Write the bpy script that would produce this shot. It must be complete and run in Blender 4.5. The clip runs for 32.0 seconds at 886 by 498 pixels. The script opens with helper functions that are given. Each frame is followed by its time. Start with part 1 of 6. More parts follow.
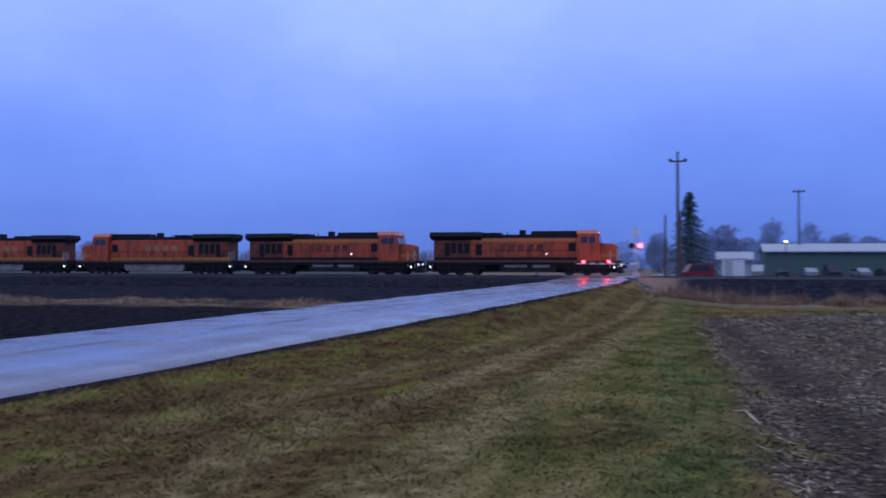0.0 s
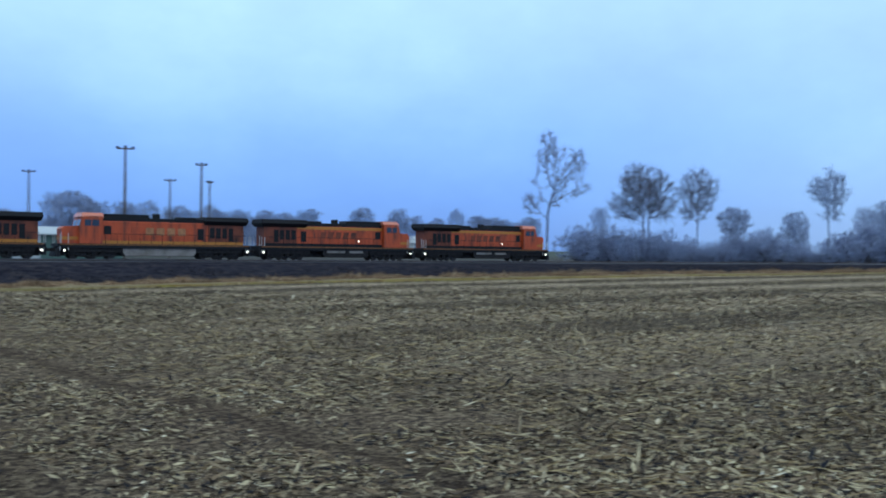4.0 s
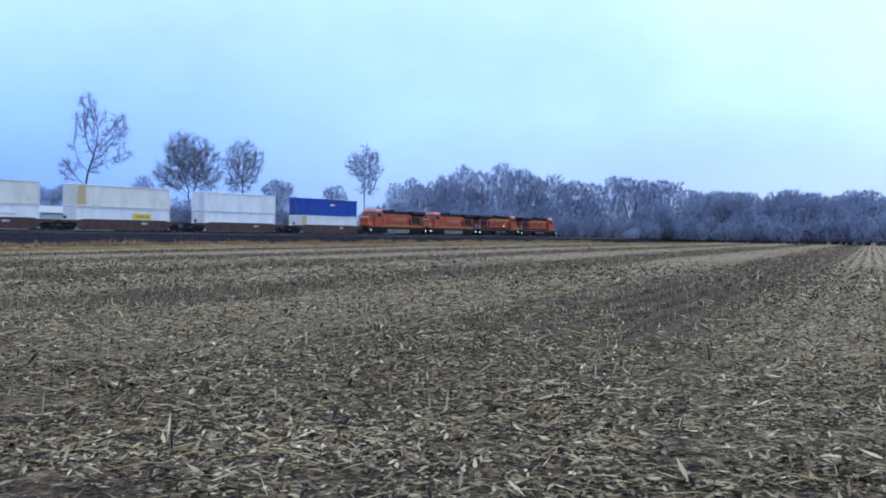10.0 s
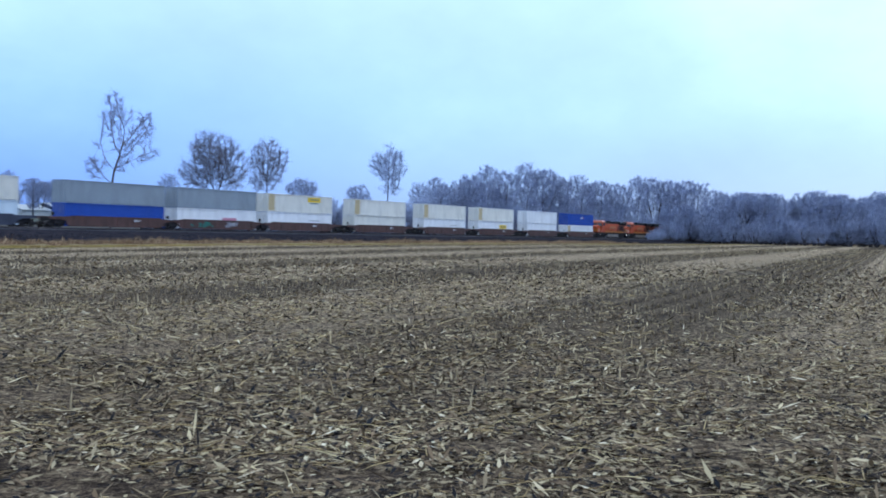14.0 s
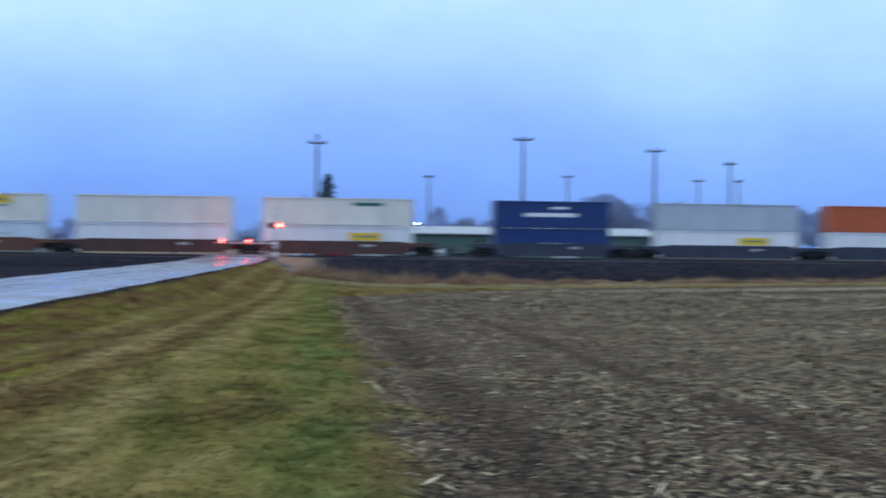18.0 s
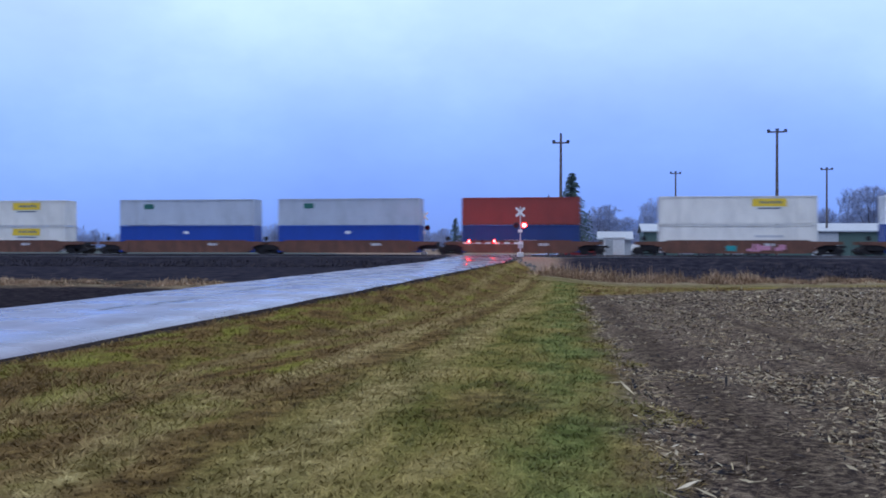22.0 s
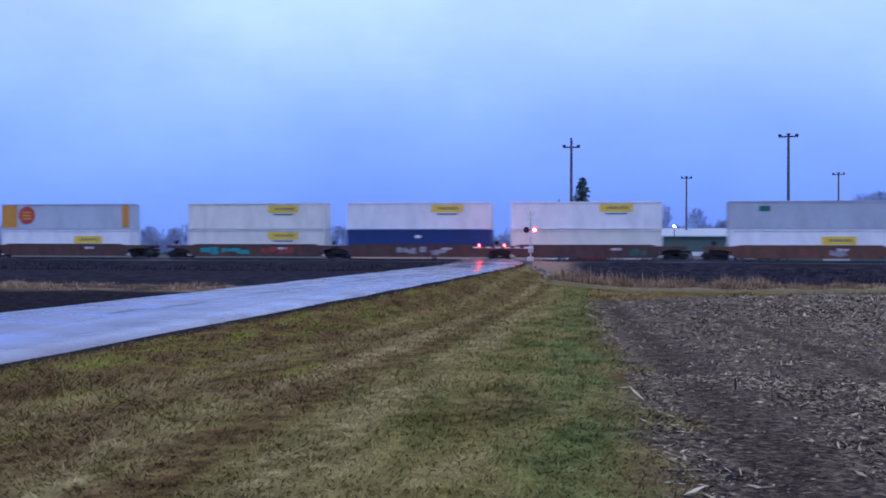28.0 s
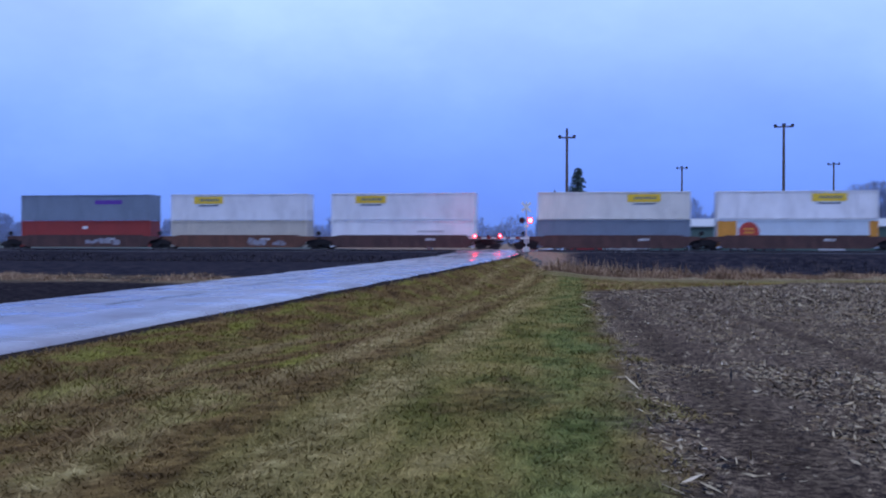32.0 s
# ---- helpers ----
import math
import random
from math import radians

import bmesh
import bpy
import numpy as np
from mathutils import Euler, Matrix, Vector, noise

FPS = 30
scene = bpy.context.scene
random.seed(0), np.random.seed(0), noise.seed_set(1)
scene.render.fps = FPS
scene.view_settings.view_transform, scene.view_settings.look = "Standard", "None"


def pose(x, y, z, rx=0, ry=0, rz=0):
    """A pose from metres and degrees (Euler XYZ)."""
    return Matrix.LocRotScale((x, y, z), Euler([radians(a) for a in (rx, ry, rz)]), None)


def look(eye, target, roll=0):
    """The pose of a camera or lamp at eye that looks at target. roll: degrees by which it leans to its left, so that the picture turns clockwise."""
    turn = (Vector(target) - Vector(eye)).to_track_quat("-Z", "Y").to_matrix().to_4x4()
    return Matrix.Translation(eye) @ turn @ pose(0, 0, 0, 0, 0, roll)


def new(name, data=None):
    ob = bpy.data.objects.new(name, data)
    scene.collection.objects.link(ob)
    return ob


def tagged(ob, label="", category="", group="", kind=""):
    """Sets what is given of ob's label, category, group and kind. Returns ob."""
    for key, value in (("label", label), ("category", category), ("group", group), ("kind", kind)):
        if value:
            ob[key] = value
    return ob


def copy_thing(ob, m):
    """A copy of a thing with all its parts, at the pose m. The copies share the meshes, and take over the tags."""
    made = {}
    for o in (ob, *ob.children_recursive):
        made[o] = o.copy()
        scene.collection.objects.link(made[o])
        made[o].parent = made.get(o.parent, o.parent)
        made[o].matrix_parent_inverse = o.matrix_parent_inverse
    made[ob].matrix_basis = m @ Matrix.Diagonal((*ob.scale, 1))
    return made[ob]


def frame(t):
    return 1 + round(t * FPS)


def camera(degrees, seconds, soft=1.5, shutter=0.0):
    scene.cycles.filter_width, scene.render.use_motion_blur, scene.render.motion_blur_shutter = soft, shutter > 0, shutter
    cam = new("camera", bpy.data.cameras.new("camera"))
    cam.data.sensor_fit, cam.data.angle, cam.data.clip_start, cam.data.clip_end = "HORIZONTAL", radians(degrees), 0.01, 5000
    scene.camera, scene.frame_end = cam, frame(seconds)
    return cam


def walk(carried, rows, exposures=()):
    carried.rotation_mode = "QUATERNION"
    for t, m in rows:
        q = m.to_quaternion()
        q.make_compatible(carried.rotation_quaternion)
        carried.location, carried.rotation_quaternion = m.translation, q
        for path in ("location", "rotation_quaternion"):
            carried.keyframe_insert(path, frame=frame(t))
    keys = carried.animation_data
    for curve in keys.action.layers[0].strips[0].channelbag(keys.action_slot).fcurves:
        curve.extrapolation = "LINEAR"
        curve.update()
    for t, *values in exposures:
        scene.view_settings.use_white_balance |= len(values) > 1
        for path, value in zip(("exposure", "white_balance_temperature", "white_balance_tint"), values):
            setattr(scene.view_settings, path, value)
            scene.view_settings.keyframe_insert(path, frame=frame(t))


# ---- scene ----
PATH = [  # seconds, x, y, yaw, pitch, roll
    (0.0, -0.06, 0.19, 15.11, 1.08, 0.12),
    (0.5, -0.09, 0.21, 10.02, 0.62, 0.07),
    (1.0, -0.09, 0.18, 4.32, 0.06, 1.18),
    (1.5, -0.07, 0.18, -4.16, 0.51, 0.26),
    (2.0, -0.05, 0.14, -10.64, 0.45, 0.22),
    (2.5, -0.01, 0.18, -16.20, 0.12, 0.56),
    (3.0, 0.04, 0.26, -22.47, -0.21, 0.24),
    (3.5, 0.03, 0.19, -29.40, -0.14, -0.88),
    (4.0, 0.01, 0.13, -34.66, 0.33, 0.53),
    (4.5, 0.01, 0.09, -40.22, 0.14, 0.86),
    (6.5, 0.05, 0.05, -55.07, -1.30, 0.99),
    (7.0, 0.04, 0.05, -57.02, -1.51, 0.67),
    (7.5, 0.05, 0.05, -58.20, -1.73, 0.75),
    (8.0, 0.05, 0.04, -59.06, -0.84, 0.81),
    (8.5, 0.06, 0.02, -59.58, -0.97, 0.22),
    (9.0, 0.07, 0.03, -59.86, -0.83, -0.05),
    (9.5, 0.06, 0.02, -59.81, -0.69, 0.42),
    (10.0, 0.05, 0.03, -60.13, -0.98, 1.10),
    (10.5, 0.05, 0.03, -60.28, -1.33, 0.92),
    (11.0, 0.05, 0.04, -60.50, -1.04, 0.74),
    (11.5, 0.05, 0.04, -59.87, -0.94, 1.09),
    (12.0, 0.04, 0.03, -59.55, -0.67, 1.00),
    (12.5, 0.03, 0.04, -59.94, -0.44, 0.87),
    (13.0, 0.04, 0.04, -59.47, -0.93, 0.84),
    (13.5, 0.03, 0.04, -58.99, -1.15, 1.29),
    (15.5, 0.04, 0.03, -57.88, -0.19, 1.08),
    (16.0, 0.01, 0.05, -53.14, -0.37, 0.71),
    (16.5, 0.03, 0.03, -41.29, 0.31, 0.76),
    (17.0, 0.04, 0.02, -26.77, 0.64, -0.07),
    (17.5, 0.06, -0.00, -16.40, 0.31, 0.61),
    (18.0, 0.01, -0.09, -5.20, 0.04, 0.65),
    (18.5, -0.02, -0.09, 6.11, -0.40, -0.59),
    (19.0, -0.05, -0.10, 11.09, -0.78, -0.21),
    (19.5, -0.05, -0.09, 14.84, -0.41, 0.26),
    (20.0, -0.06, -0.08, 17.16, -0.68, 0.17),
    (20.5, -0.04, -0.08, 16.14, -0.89, -0.51),
    (21.0, -0.04, -0.09, 13.52, -0.99, -0.35),
    (21.5, -0.04, -0.09, 9.48, -0.30, 0.19),
    (22.0, -0.03, -0.09, 8.65, -0.08, 0.07),
    (22.5, -0.02, -0.09, 8.39, 0.26, 0.29),
    (23.0, -0.02, -0.10, 8.82, -0.19, 0.12),
    (23.5, -0.02, -0.10, 8.78, 0.49, 0.07),
    (24.0, -0.02, -0.12, 8.32, 0.92, -0.30),
    (24.5, -0.02, -0.12, 7.97, 0.87, 0.07),
    (25.0, -0.02, -0.11, 8.65, 0.29, 0.21),
    (25.5, -0.02, -0.11, 8.94, 0.01, 0.21),
    (26.0, -0.02, -0.12, 9.13, -0.06, -0.09),
    (26.5, -0.02, -0.11, 9.28, 0.35, 0.26),
    (28.5, -0.01, -0.10, 9.23, 0.13, 0.18),
    (29.0, -0.02, -0.10, 9.35, 0.37, 0.59),
    (29.5, -0.01, -0.11, 9.48, 0.30, 0.49),
    (30.0, -0.02, -0.11, 9.24, 0.21, 0.25),
    (30.5, -0.02, -0.11, 8.96, 0.12, 0.57),
    (31.0, -0.02, -0.12, 9.09, 0.46, 0.76),
    (31.5, -0.02, -0.11, 9.37, 0.91, 0.56),
    (32.0, -0.02, -0.12, 8.99, -0.37, 0.10),
]
EYE = 1.6


def aim(x, y, yaw, pitch, roll):
    """Camera pose: yaw to the left of +y, pitch up, roll leaning left."""
    a, b = radians(yaw), radians(pitch)
    eye = Vector((x, y, EYE))
    way = Vector((-math.sin(a) * math.cos(b), math.cos(a) * math.cos(b), math.sin(b)))
    return look(eye, eye + way, roll)


cam = camera(47.55, 32.0, soft=1.8, shutter=0.5)
walk(cam, [(t, aim(*row)) for t, *row in PATH], exposures=[
    (0.0, -0.69, 5000, 34), (1.0, -0.06, 5650, 17), (2.0, -0.12, 5600, 9), (3.0, 0.16, 5900, 0), (4.0, 0.04, 5550, 0), (7.0, 0.45, 5780, 13), (9.0, 0.40, 5640, 13), (9.5, 0.38, 5600, 12), (10.0, 0.33, 5430, 11),
    (13.0, 0.35, 5450, 12), (16.0, 0.18, 5850, -1), (17.0, -0.13, 5350, 2), (18.0, -0.02, 5550, 8), (19.0, 0.05, 5620, 17), (20.0, 0.05, 5520, 22), (21.0, 0.05, 5560, 21), (23.0, 0.02, 5520, 20), (23.5, -0.12, 5130, 21),
    (24.0, -0.26, 4900, 31), (25.0, -0.31, 4860, 33), (26.0, -0.19, 5030, 28), (29.0, -0.13, 5050, 32), (31.0, -0.15, 5050, 31), (32.0, -0.23, 5030, 29)])

# ---- world and light ----
world = bpy.data.worlds.new("overcast_dusk")
scene.world = world
world.use_nodes = True
wn, wl = world.node_tree.nodes, world.node_tree.links
wn.clear()
SUN_EL, SUN_AZ = radians(24), radians(-100)  # soft glow behind the overcast, azimuth left of +y


def wnode(kind, **values):
    n = wn.new(kind)
    for k, v in values.items():
        n.inputs[k].default_value = v
    return n


def wmath(operation):
    n = wn.new("ShaderNodeVectorMath")
    n.operation = operation
    return n


def stops(node, rows):
    """Colour ramp stops from rows of (position, colour)."""
    ramp = node.color_ramp
    while len(ramp.elements) > len(rows):
        ramp.elements.remove(ramp.elements[-1])
    while len(ramp.elements) < len(rows):
        ramp.elements.new(0.5)
    for e, (p, c) in zip(ramp.elements, rows):
        e.position, e.color = p, (*c, 1) if len(c) == 3 else c


sky = wn.new("ShaderNodeTexSky")
sky.sky_type, sky.sun_disc, sky.sun_elevation, sky.sun_rotation = "NISHITA", False, SUN_EL, -SUN_AZ
skygain = wmath("SCALE")
skygain.inputs["Scale"].default_value = 0.008
geo = wn.new("ShaderNodeTexCoord")
sep = wn.new("ShaderNodeSeparateXYZ")
grad = wn.new("ShaderNodeValToRGB")
stops(grad, [(0.0, (0.19, 0.32, 0.69)), (0.05, (0.225, 0.385, 0.83)), (0.12, (0.32, 0.50, 1.0)),
             (0.22, (0.55, 0.74, 1.12)), (0.32, (0.71, 0.9, 1.14)), (0.5, (0.76, 0.87, 0.98)), (1.0, (0.75, 0.85, 0.93))])
pale_grad = wn.new("ShaderNodeValToRGB")  # thinner cloud, paler down to the skyline, over the field
stops(pale_grad, [(0.0, (0.36, 0.49, 0.70)), (0.05, (0.38, 0.53, 0.80)), (0.12, (0.45, 0.63, 0.96)),
                  (0.22, (0.52, 0.69, 1.0)), (0.32, (0.58, 0.76, 1.03)), (0.5, (0.72, 0.84, 0.98)), (1.0, (0.75, 0.85, 0.93))])
side_range = wnode("ShaderNodeMapRange")
side_range.inputs["From Min"].default_value, side_range.inputs["From Max"].default_value = 0.64, 0.96
side_mix = wn.new("ShaderNodeMix")
side_mix.data_type = "RGBA"
cloud = wnode("ShaderNodeTexNoise", Scale=2.2, Detail=6.0, Roughness=0.58)
stretch = wnode("ShaderNodeMapping")
stretch.inputs["Scale"].default_value = (1.0, 1.0, 1.7)
cloudramp = wn.new("ShaderNodeValToRGB")
stops(cloudramp, [(0.3, (0.84, 0.84, 0.92)), (0.5, (1.0, 1.0, 1.0)), (0.72, (1.3, 1.24, 1.08))])
mult = wmath("MULTIPLY")
plus = wmath("ADD")
back = wn.new("ShaderNodeBackground")
back.inputs["Strength"].default_value = 1.0
wout = wn.new("ShaderNodeOutputWorld")
wl.new(geo.outputs["Generated"], sep.inputs[0])
wl.new(sep.outputs["Z"], grad.inputs["Fac"])
wl.new(geo.outputs["Generated"], stretch.inputs["Vector"])
wl.new(stretch.outputs[0], cloud.inputs["Vector"])
wl.new(cloud.outputs["Fac"], cloudramp.inputs["Fac"])
wl.new(sep.outputs["Z"], pale_grad.inputs["Fac"])
wl.new(sep.outputs["X"], side_range.inputs["Value"])
wl.new(side_range.outputs[0], side_mix.inputs[0])
wl.new(grad.outputs["Color"], side_mix.inputs[6])
wl.new(pale_grad.outputs["Color"], side_mix.inputs[7])
wl.new(side_mix.outputs[2], mult.inputs[0])
wl.new(cloudramp.outputs["Color"], mult.inputs[1])
wl.new(sky.outputs["Color"], skygain.inputs[0])
wl.new(mult.outputs[0], plus.inputs[0])
wl.new(skygain.outputs[0], plus.inputs[1])
wl.new(plus.outputs[0], back.inputs["Color"])
wl.new(back.outputs[0], wout.inputs["Surface"])

lamp = new("sun", bpy.data.lights.new("sun", "SUN"))
lamp.data.energy, lamp.data.angle, lamp.data.color = 0.35, radians(30), (1.0, 0.93, 0.8)
lamp.matrix_world = look((0, 0, 50), (0.25 * 60, 0.75 * 60, 50 - 60))


# ---- materials ----
def material(name, colour, rough=0.7, metal=0.0, vary=0.25, scale=6.0, fine=60.0, bump=0.15, second=None, glow=None, stretch_to=(1, 1, 1), spec=0.5, per_object=0.0):
    """Procedural surface: colour broken by two scales of noise, with fine relief. second: the colour of stains."""
    m = bpy.data.materials.new(name)
    m.use_nodes = True
    n, l = m.node_tree.nodes, m.node_tree.links
    b = n["Principled BSDF"]
    b.inputs["Roughness"].default_value, b.inputs["Metallic"].default_value = rough, metal
    b.inputs["Specular IOR Level"].default_value = spec
    tc, mp = n.new("ShaderNodeTexCoord"), n.new("ShaderNodeMapping")
    mp.inputs["Scale"].default_value = stretch_to
    l.new(tc.outputs["Object"], mp.inputs["Vector"])
    n1, n2 = n.new("ShaderNodeTexNoise"), n.new("ShaderNodeTexNoise")
    n1.inputs["Scale"].default_value, n1.inputs["Detail"].default_value = scale, 5
    n2.inputs["Scale"].default_value, n2.inputs["Detail"].default_value = fine, 3
    l.new(mp.outputs[0], n1.inputs["Vector"])
    l.new(mp.outputs[0], n2.inputs["Vector"])
    r = n.new("ShaderNodeValToRGB")
    dark = tuple(c * (1 - vary) for c in colour)
    light = tuple(min(1, c * (1 + vary)) for c in colour)
    stops(r, [(0.3, second or dark), (0.5, colour), (0.72, light)])
    l.new(n1.outputs["Fac"], r.inputs["Fac"])
    mx = n.new("ShaderNodeMix")
    mx.data_type, mx.blend_type = "RGBA", "OVERLAY"
    mx.inputs[0].default_value = 0.35
    l.new(r.outputs["Color"], mx.inputs[6])
    l.new(n2.outputs["Fac"], mx.inputs[7])
    out = mx.outputs[2]
    if per_object:
        oi, hs = n.new("ShaderNodeObjectInfo"), n.new("ShaderNodeHueSaturation")
        mr = n.new("ShaderNodeMapRange")
        mr.inputs["To Min"].default_value, mr.inputs["To Max"].default_value = 1 - per_object, 1 + per_object
        l.new(oi.outputs["Random"], mr.inputs["Value"])
        l.new(mr.outputs[0], hs.inputs["Value"])
        l.new(out, hs.inputs["Color"])
        out = hs.outputs["Color"]
    l.new(out, b.inputs["Base Color"])
    if bump:
        bp = n.new("ShaderNodeBump")
        bp.inputs["Strength"].default_value, bp.inputs["Distance"].default_value = bump, 0.02
        l.new(n2.outputs["Fac"], bp.inputs["Height"])
        l.new(bp.outputs[0], b.inputs["Normal"])
    if glow:
        b.inputs["Emission Color"].default_value, b.inputs["Emission Strength"].default_value = (*glow[0], 1), glow[1]
    return m


def island_material(name, rows, rough=0.85, spec=0.08):
    """Litter, blades and twigs: each piece takes a colour of the ramp at random."""
    m = bpy.data.materials.new(name)
    m.use_nodes = True
    n, l = m.node_tree.nodes, m.node_tree.links
    b = n["Principled BSDF"]
    b.inputs["Roughness"].default_value = rough
    b.inputs["Specular IOR Level"].default_value = spec
    g, r = n.new("ShaderNodeNewGeometry"), n.new("ShaderNodeValToRGB")
    stops(r, rows)
    l.new(g.outputs["Random Per Island"], r.inputs["Fac"])
    t = n.new("ShaderNodeTexNoise")
    t.inputs["Scale"].default_value = 0.35
    mx = n.new("ShaderNodeMix")
    mx.data_type, mx.blend_type = "RGBA", "OVERLAY"
    mx.inputs[0].default_value = 0.6
    l.new(g.outputs["Position"], t.inputs["Vector"])
    l.new(r.outputs["Color"], mx.inputs[6])
    l.new(t.outputs["Fac"], mx.inputs[7])
    l.new(mx.outputs[2], b.inputs["Base Color"])
    return m


# ---- geometry helper ----
class Geo:
    """Collects vertices and faces of one mesh."""

    def __init__(self):
        self.v, self.f = [], []

    def add(self, verts, faces):
        k = len(self.v)
        self.v += [tuple(p) for p in verts]
        self.f += [tuple(i + k for i in q) for q in faces]
        return self

    def box(self, x0, x1, y0, y1, z0, z1, cut=0.0):
        """A box; cut bevels its four long upright and top edges."""
        if cut <= 0:
            p = [(x, y, z) for z in (z0, z1) for y in (y0, y1) for x in (x0, x1)]
            return self.add(p, [(0, 2, 3, 1), (4, 5, 7, 6), (0, 1, 5, 4), (2, 6, 7, 3), (0, 4, 6, 2), (1, 3, 7, 5)])
        c = cut
        ring = [(x0 + c, y0), (x1 - c, y0), (x1, y0 + c), (x1, y1 - c), (x1 - c, y1), (x0 + c, y1), (x0, y1 - c), (x0, y0 + c)]
        inner = [(x0 + 2 * c, y0 + c), (x1 - 2 * c, y0 + c), (x1 - c, y0 + 2 * c), (x1 - c, y1 - 2 * c), (x1 - 2 * c, y1 - c), (x0 + 2 * c, y1 - c), (x0 + c, y1 - 2 * c), (x0 + c, y0 + 2 * c)]
        p = [(x, y, z0) for x, y in ring] + [(x, y, z1 - c) for x, y in ring] + [(x, y, z1) for x, y in inner]
        f = [tuple(range(7, -1, -1)), tuple(range(16, 24))]
        for a in (0, 8):
            f += [(a + i, a + (i + 1) % 8, a + 8 + (i + 1) % 8, a + 8 + i) for i in range(8)]
        return self.add(p, f)

    def prism(self, outline, y0, y1):
        """An outline of (x, z) pushed from y0 to y1."""
        n = len(outline)
        p = [(x, y0, z) for x, z in outline] + [(x, y1, z) for x, z in outline]
        return self.add(p, [tuple(range(n)), tuple(range(2 * n - 1, n - 1, -1))] + [(i, i + n, (i + 1) % n + n, (i + 1) % n) for i in range(n)])

    def rod(self, a, b, r0, r1=None, sides=6, caps=True):
        """A tapered rod from a to b."""
        a, b = Vector(a), Vector(b)
        r1 = r0 if r1 is None else r1
        w = (b - a).normalized()
        u = w.orthogonal().normalized()
        t = w.cross(u)
        p = []
        for c, r in ((a, r0), (b, r1)):
            for i in range(sides):
                s = 2 * math.pi * i / sides
                p.append(c + (u * math.cos(s) + t * math.sin(s)) * r)
        f = [(i, (i + 1) % sides, sides + (i + 1) % sides, sides + i) for i in range(sides)]
        if caps:
            f += [tuple(range(sides - 1, -1, -1)), tuple(range(sides, 2 * sides))]
        return self.add(p, f)

    def wheel(self, x, y0, y1, z, r, sides=20):
        """A wheel across y, with a rim step."""
        rings = [(y0, r * 0.35), (y0, r * 0.8), (y0 - 0.02 if y0 < y1 else y0 + 0.02, r * 0.86), (y0, r), (y1, r), (y1, r * 0.3)]
        p = [(x + q * math.cos(2 * math.pi * i / sides), y, z + q * math.sin(2 * math.pi * i / sides)) for y, q in rings for i in range(sides)]
        f = [(k * sides + i, k * sides + (i + 1) % sides, (k + 1) * sides + (i + 1) % sides, (k + 1) * sides + i) for k in range(len(rings) - 1) for i in range(sides)]
        f += [tuple(range(sides)), tuple(range(len(rings) * sides - 1, (len(rings) - 1) * sides - 1, -1))]
        return self.add(p, f)

    def mesh(self, name, mat):
        me = bpy.data.meshes.new(name)
        me.from_pydata(self.v, [], self.f)
        me.materials.append(mat)
        me.update()
        return me


def part(name, geo, mat, parent=None, label="", at=None):
    """Links a Geo, or a mesh made before, as one object under a thing."""
    ob = new(name, geo.mesh(name, mat) if isinstance(geo, Geo) else geo)
    if parent:
        ob.parent = parent
    if at is not None:
        ob.matrix_basis = at
    if label:
        ob["label"] = label
    return ob


def soup(name, verts, faces_n, mat, smooth=False):
    """A mesh from arrays: verts (n, 3), faces all with the same count of corners, taken in order."""
    verts = np.asarray(verts, np.float32).reshape(-1, 3)
    me = bpy.data.meshes.new(name)
    faces_n = np.asarray(faces_n, np.int32)
    k = faces_n.shape[1]
    me.vertices.add(len(verts))
    me.vertices.foreach_set("co", verts.ravel())
    me.loops.add(faces_n.size)
    me.loops.foreach_set("vertex_index", faces_n.ravel())
    me.polygons.add(len(faces_n))
    me.polygons.foreach_set("loop_start", np.arange(0, faces_n.size, k, dtype=np.int32))
    me.materials.append(mat)
    me.update(calc_edges=True)
    me.validate()
    if smooth:
        me.polygons.foreach_set("use_smooth", np.ones(len(faces_n), bool))
    return me


def empty(name, label, category, group="", at=None):
    ob = new(name)
    tagged(ob, label, category, group)
    if at is not None:
        ob.matrix_basis = at
    return ob


# ---- the lie of the land ----
SWATH, SWATH_AT = 0.537, 7.83  # swaths of straw across the rows: radians a metre, and where the first is palest
TRACK_Y, RAIL_Z = 105.4, 0.85
ROAD_X, ROAD_SLANT = -12.88, -0.02  # the road's centre line is x = ROAD_X - ROAD_SLANT y
ROAD_COS = 1 / math.hypot(1, ROAD_SLANT)


def ease(a, b, v):
    t = np.clip((v - a) / (b - a), 0, 1)
    return t * t * (3 - 2 * t)


def rough_noise(x, y, size, seed=0.0):
    """Cheap smooth noise of about -1 to 1."""
    a, b = x / size + seed, y / size - seed * 1.7
    return (np.sin(a * 1.3 + 1.7 * np.sin(b * 0.9 + seed)) + np.sin(b * 1.7 + 1.3 * np.sin(a * 1.1)) + np.sin((a + b) * 2.3 + np.sin(a * 2.9 - b))) / 3


def road_off(x, y):
    return (x - ROAD_X + ROAD_SLANT * y) * ROAD_COS


def road_z(y):
    return -0.10 + 0.0071 * (np.clip(y, 12, 101) - 12) + 0.26 * ease(84, 101, y) - 0.5 * ease(110, 140, y)


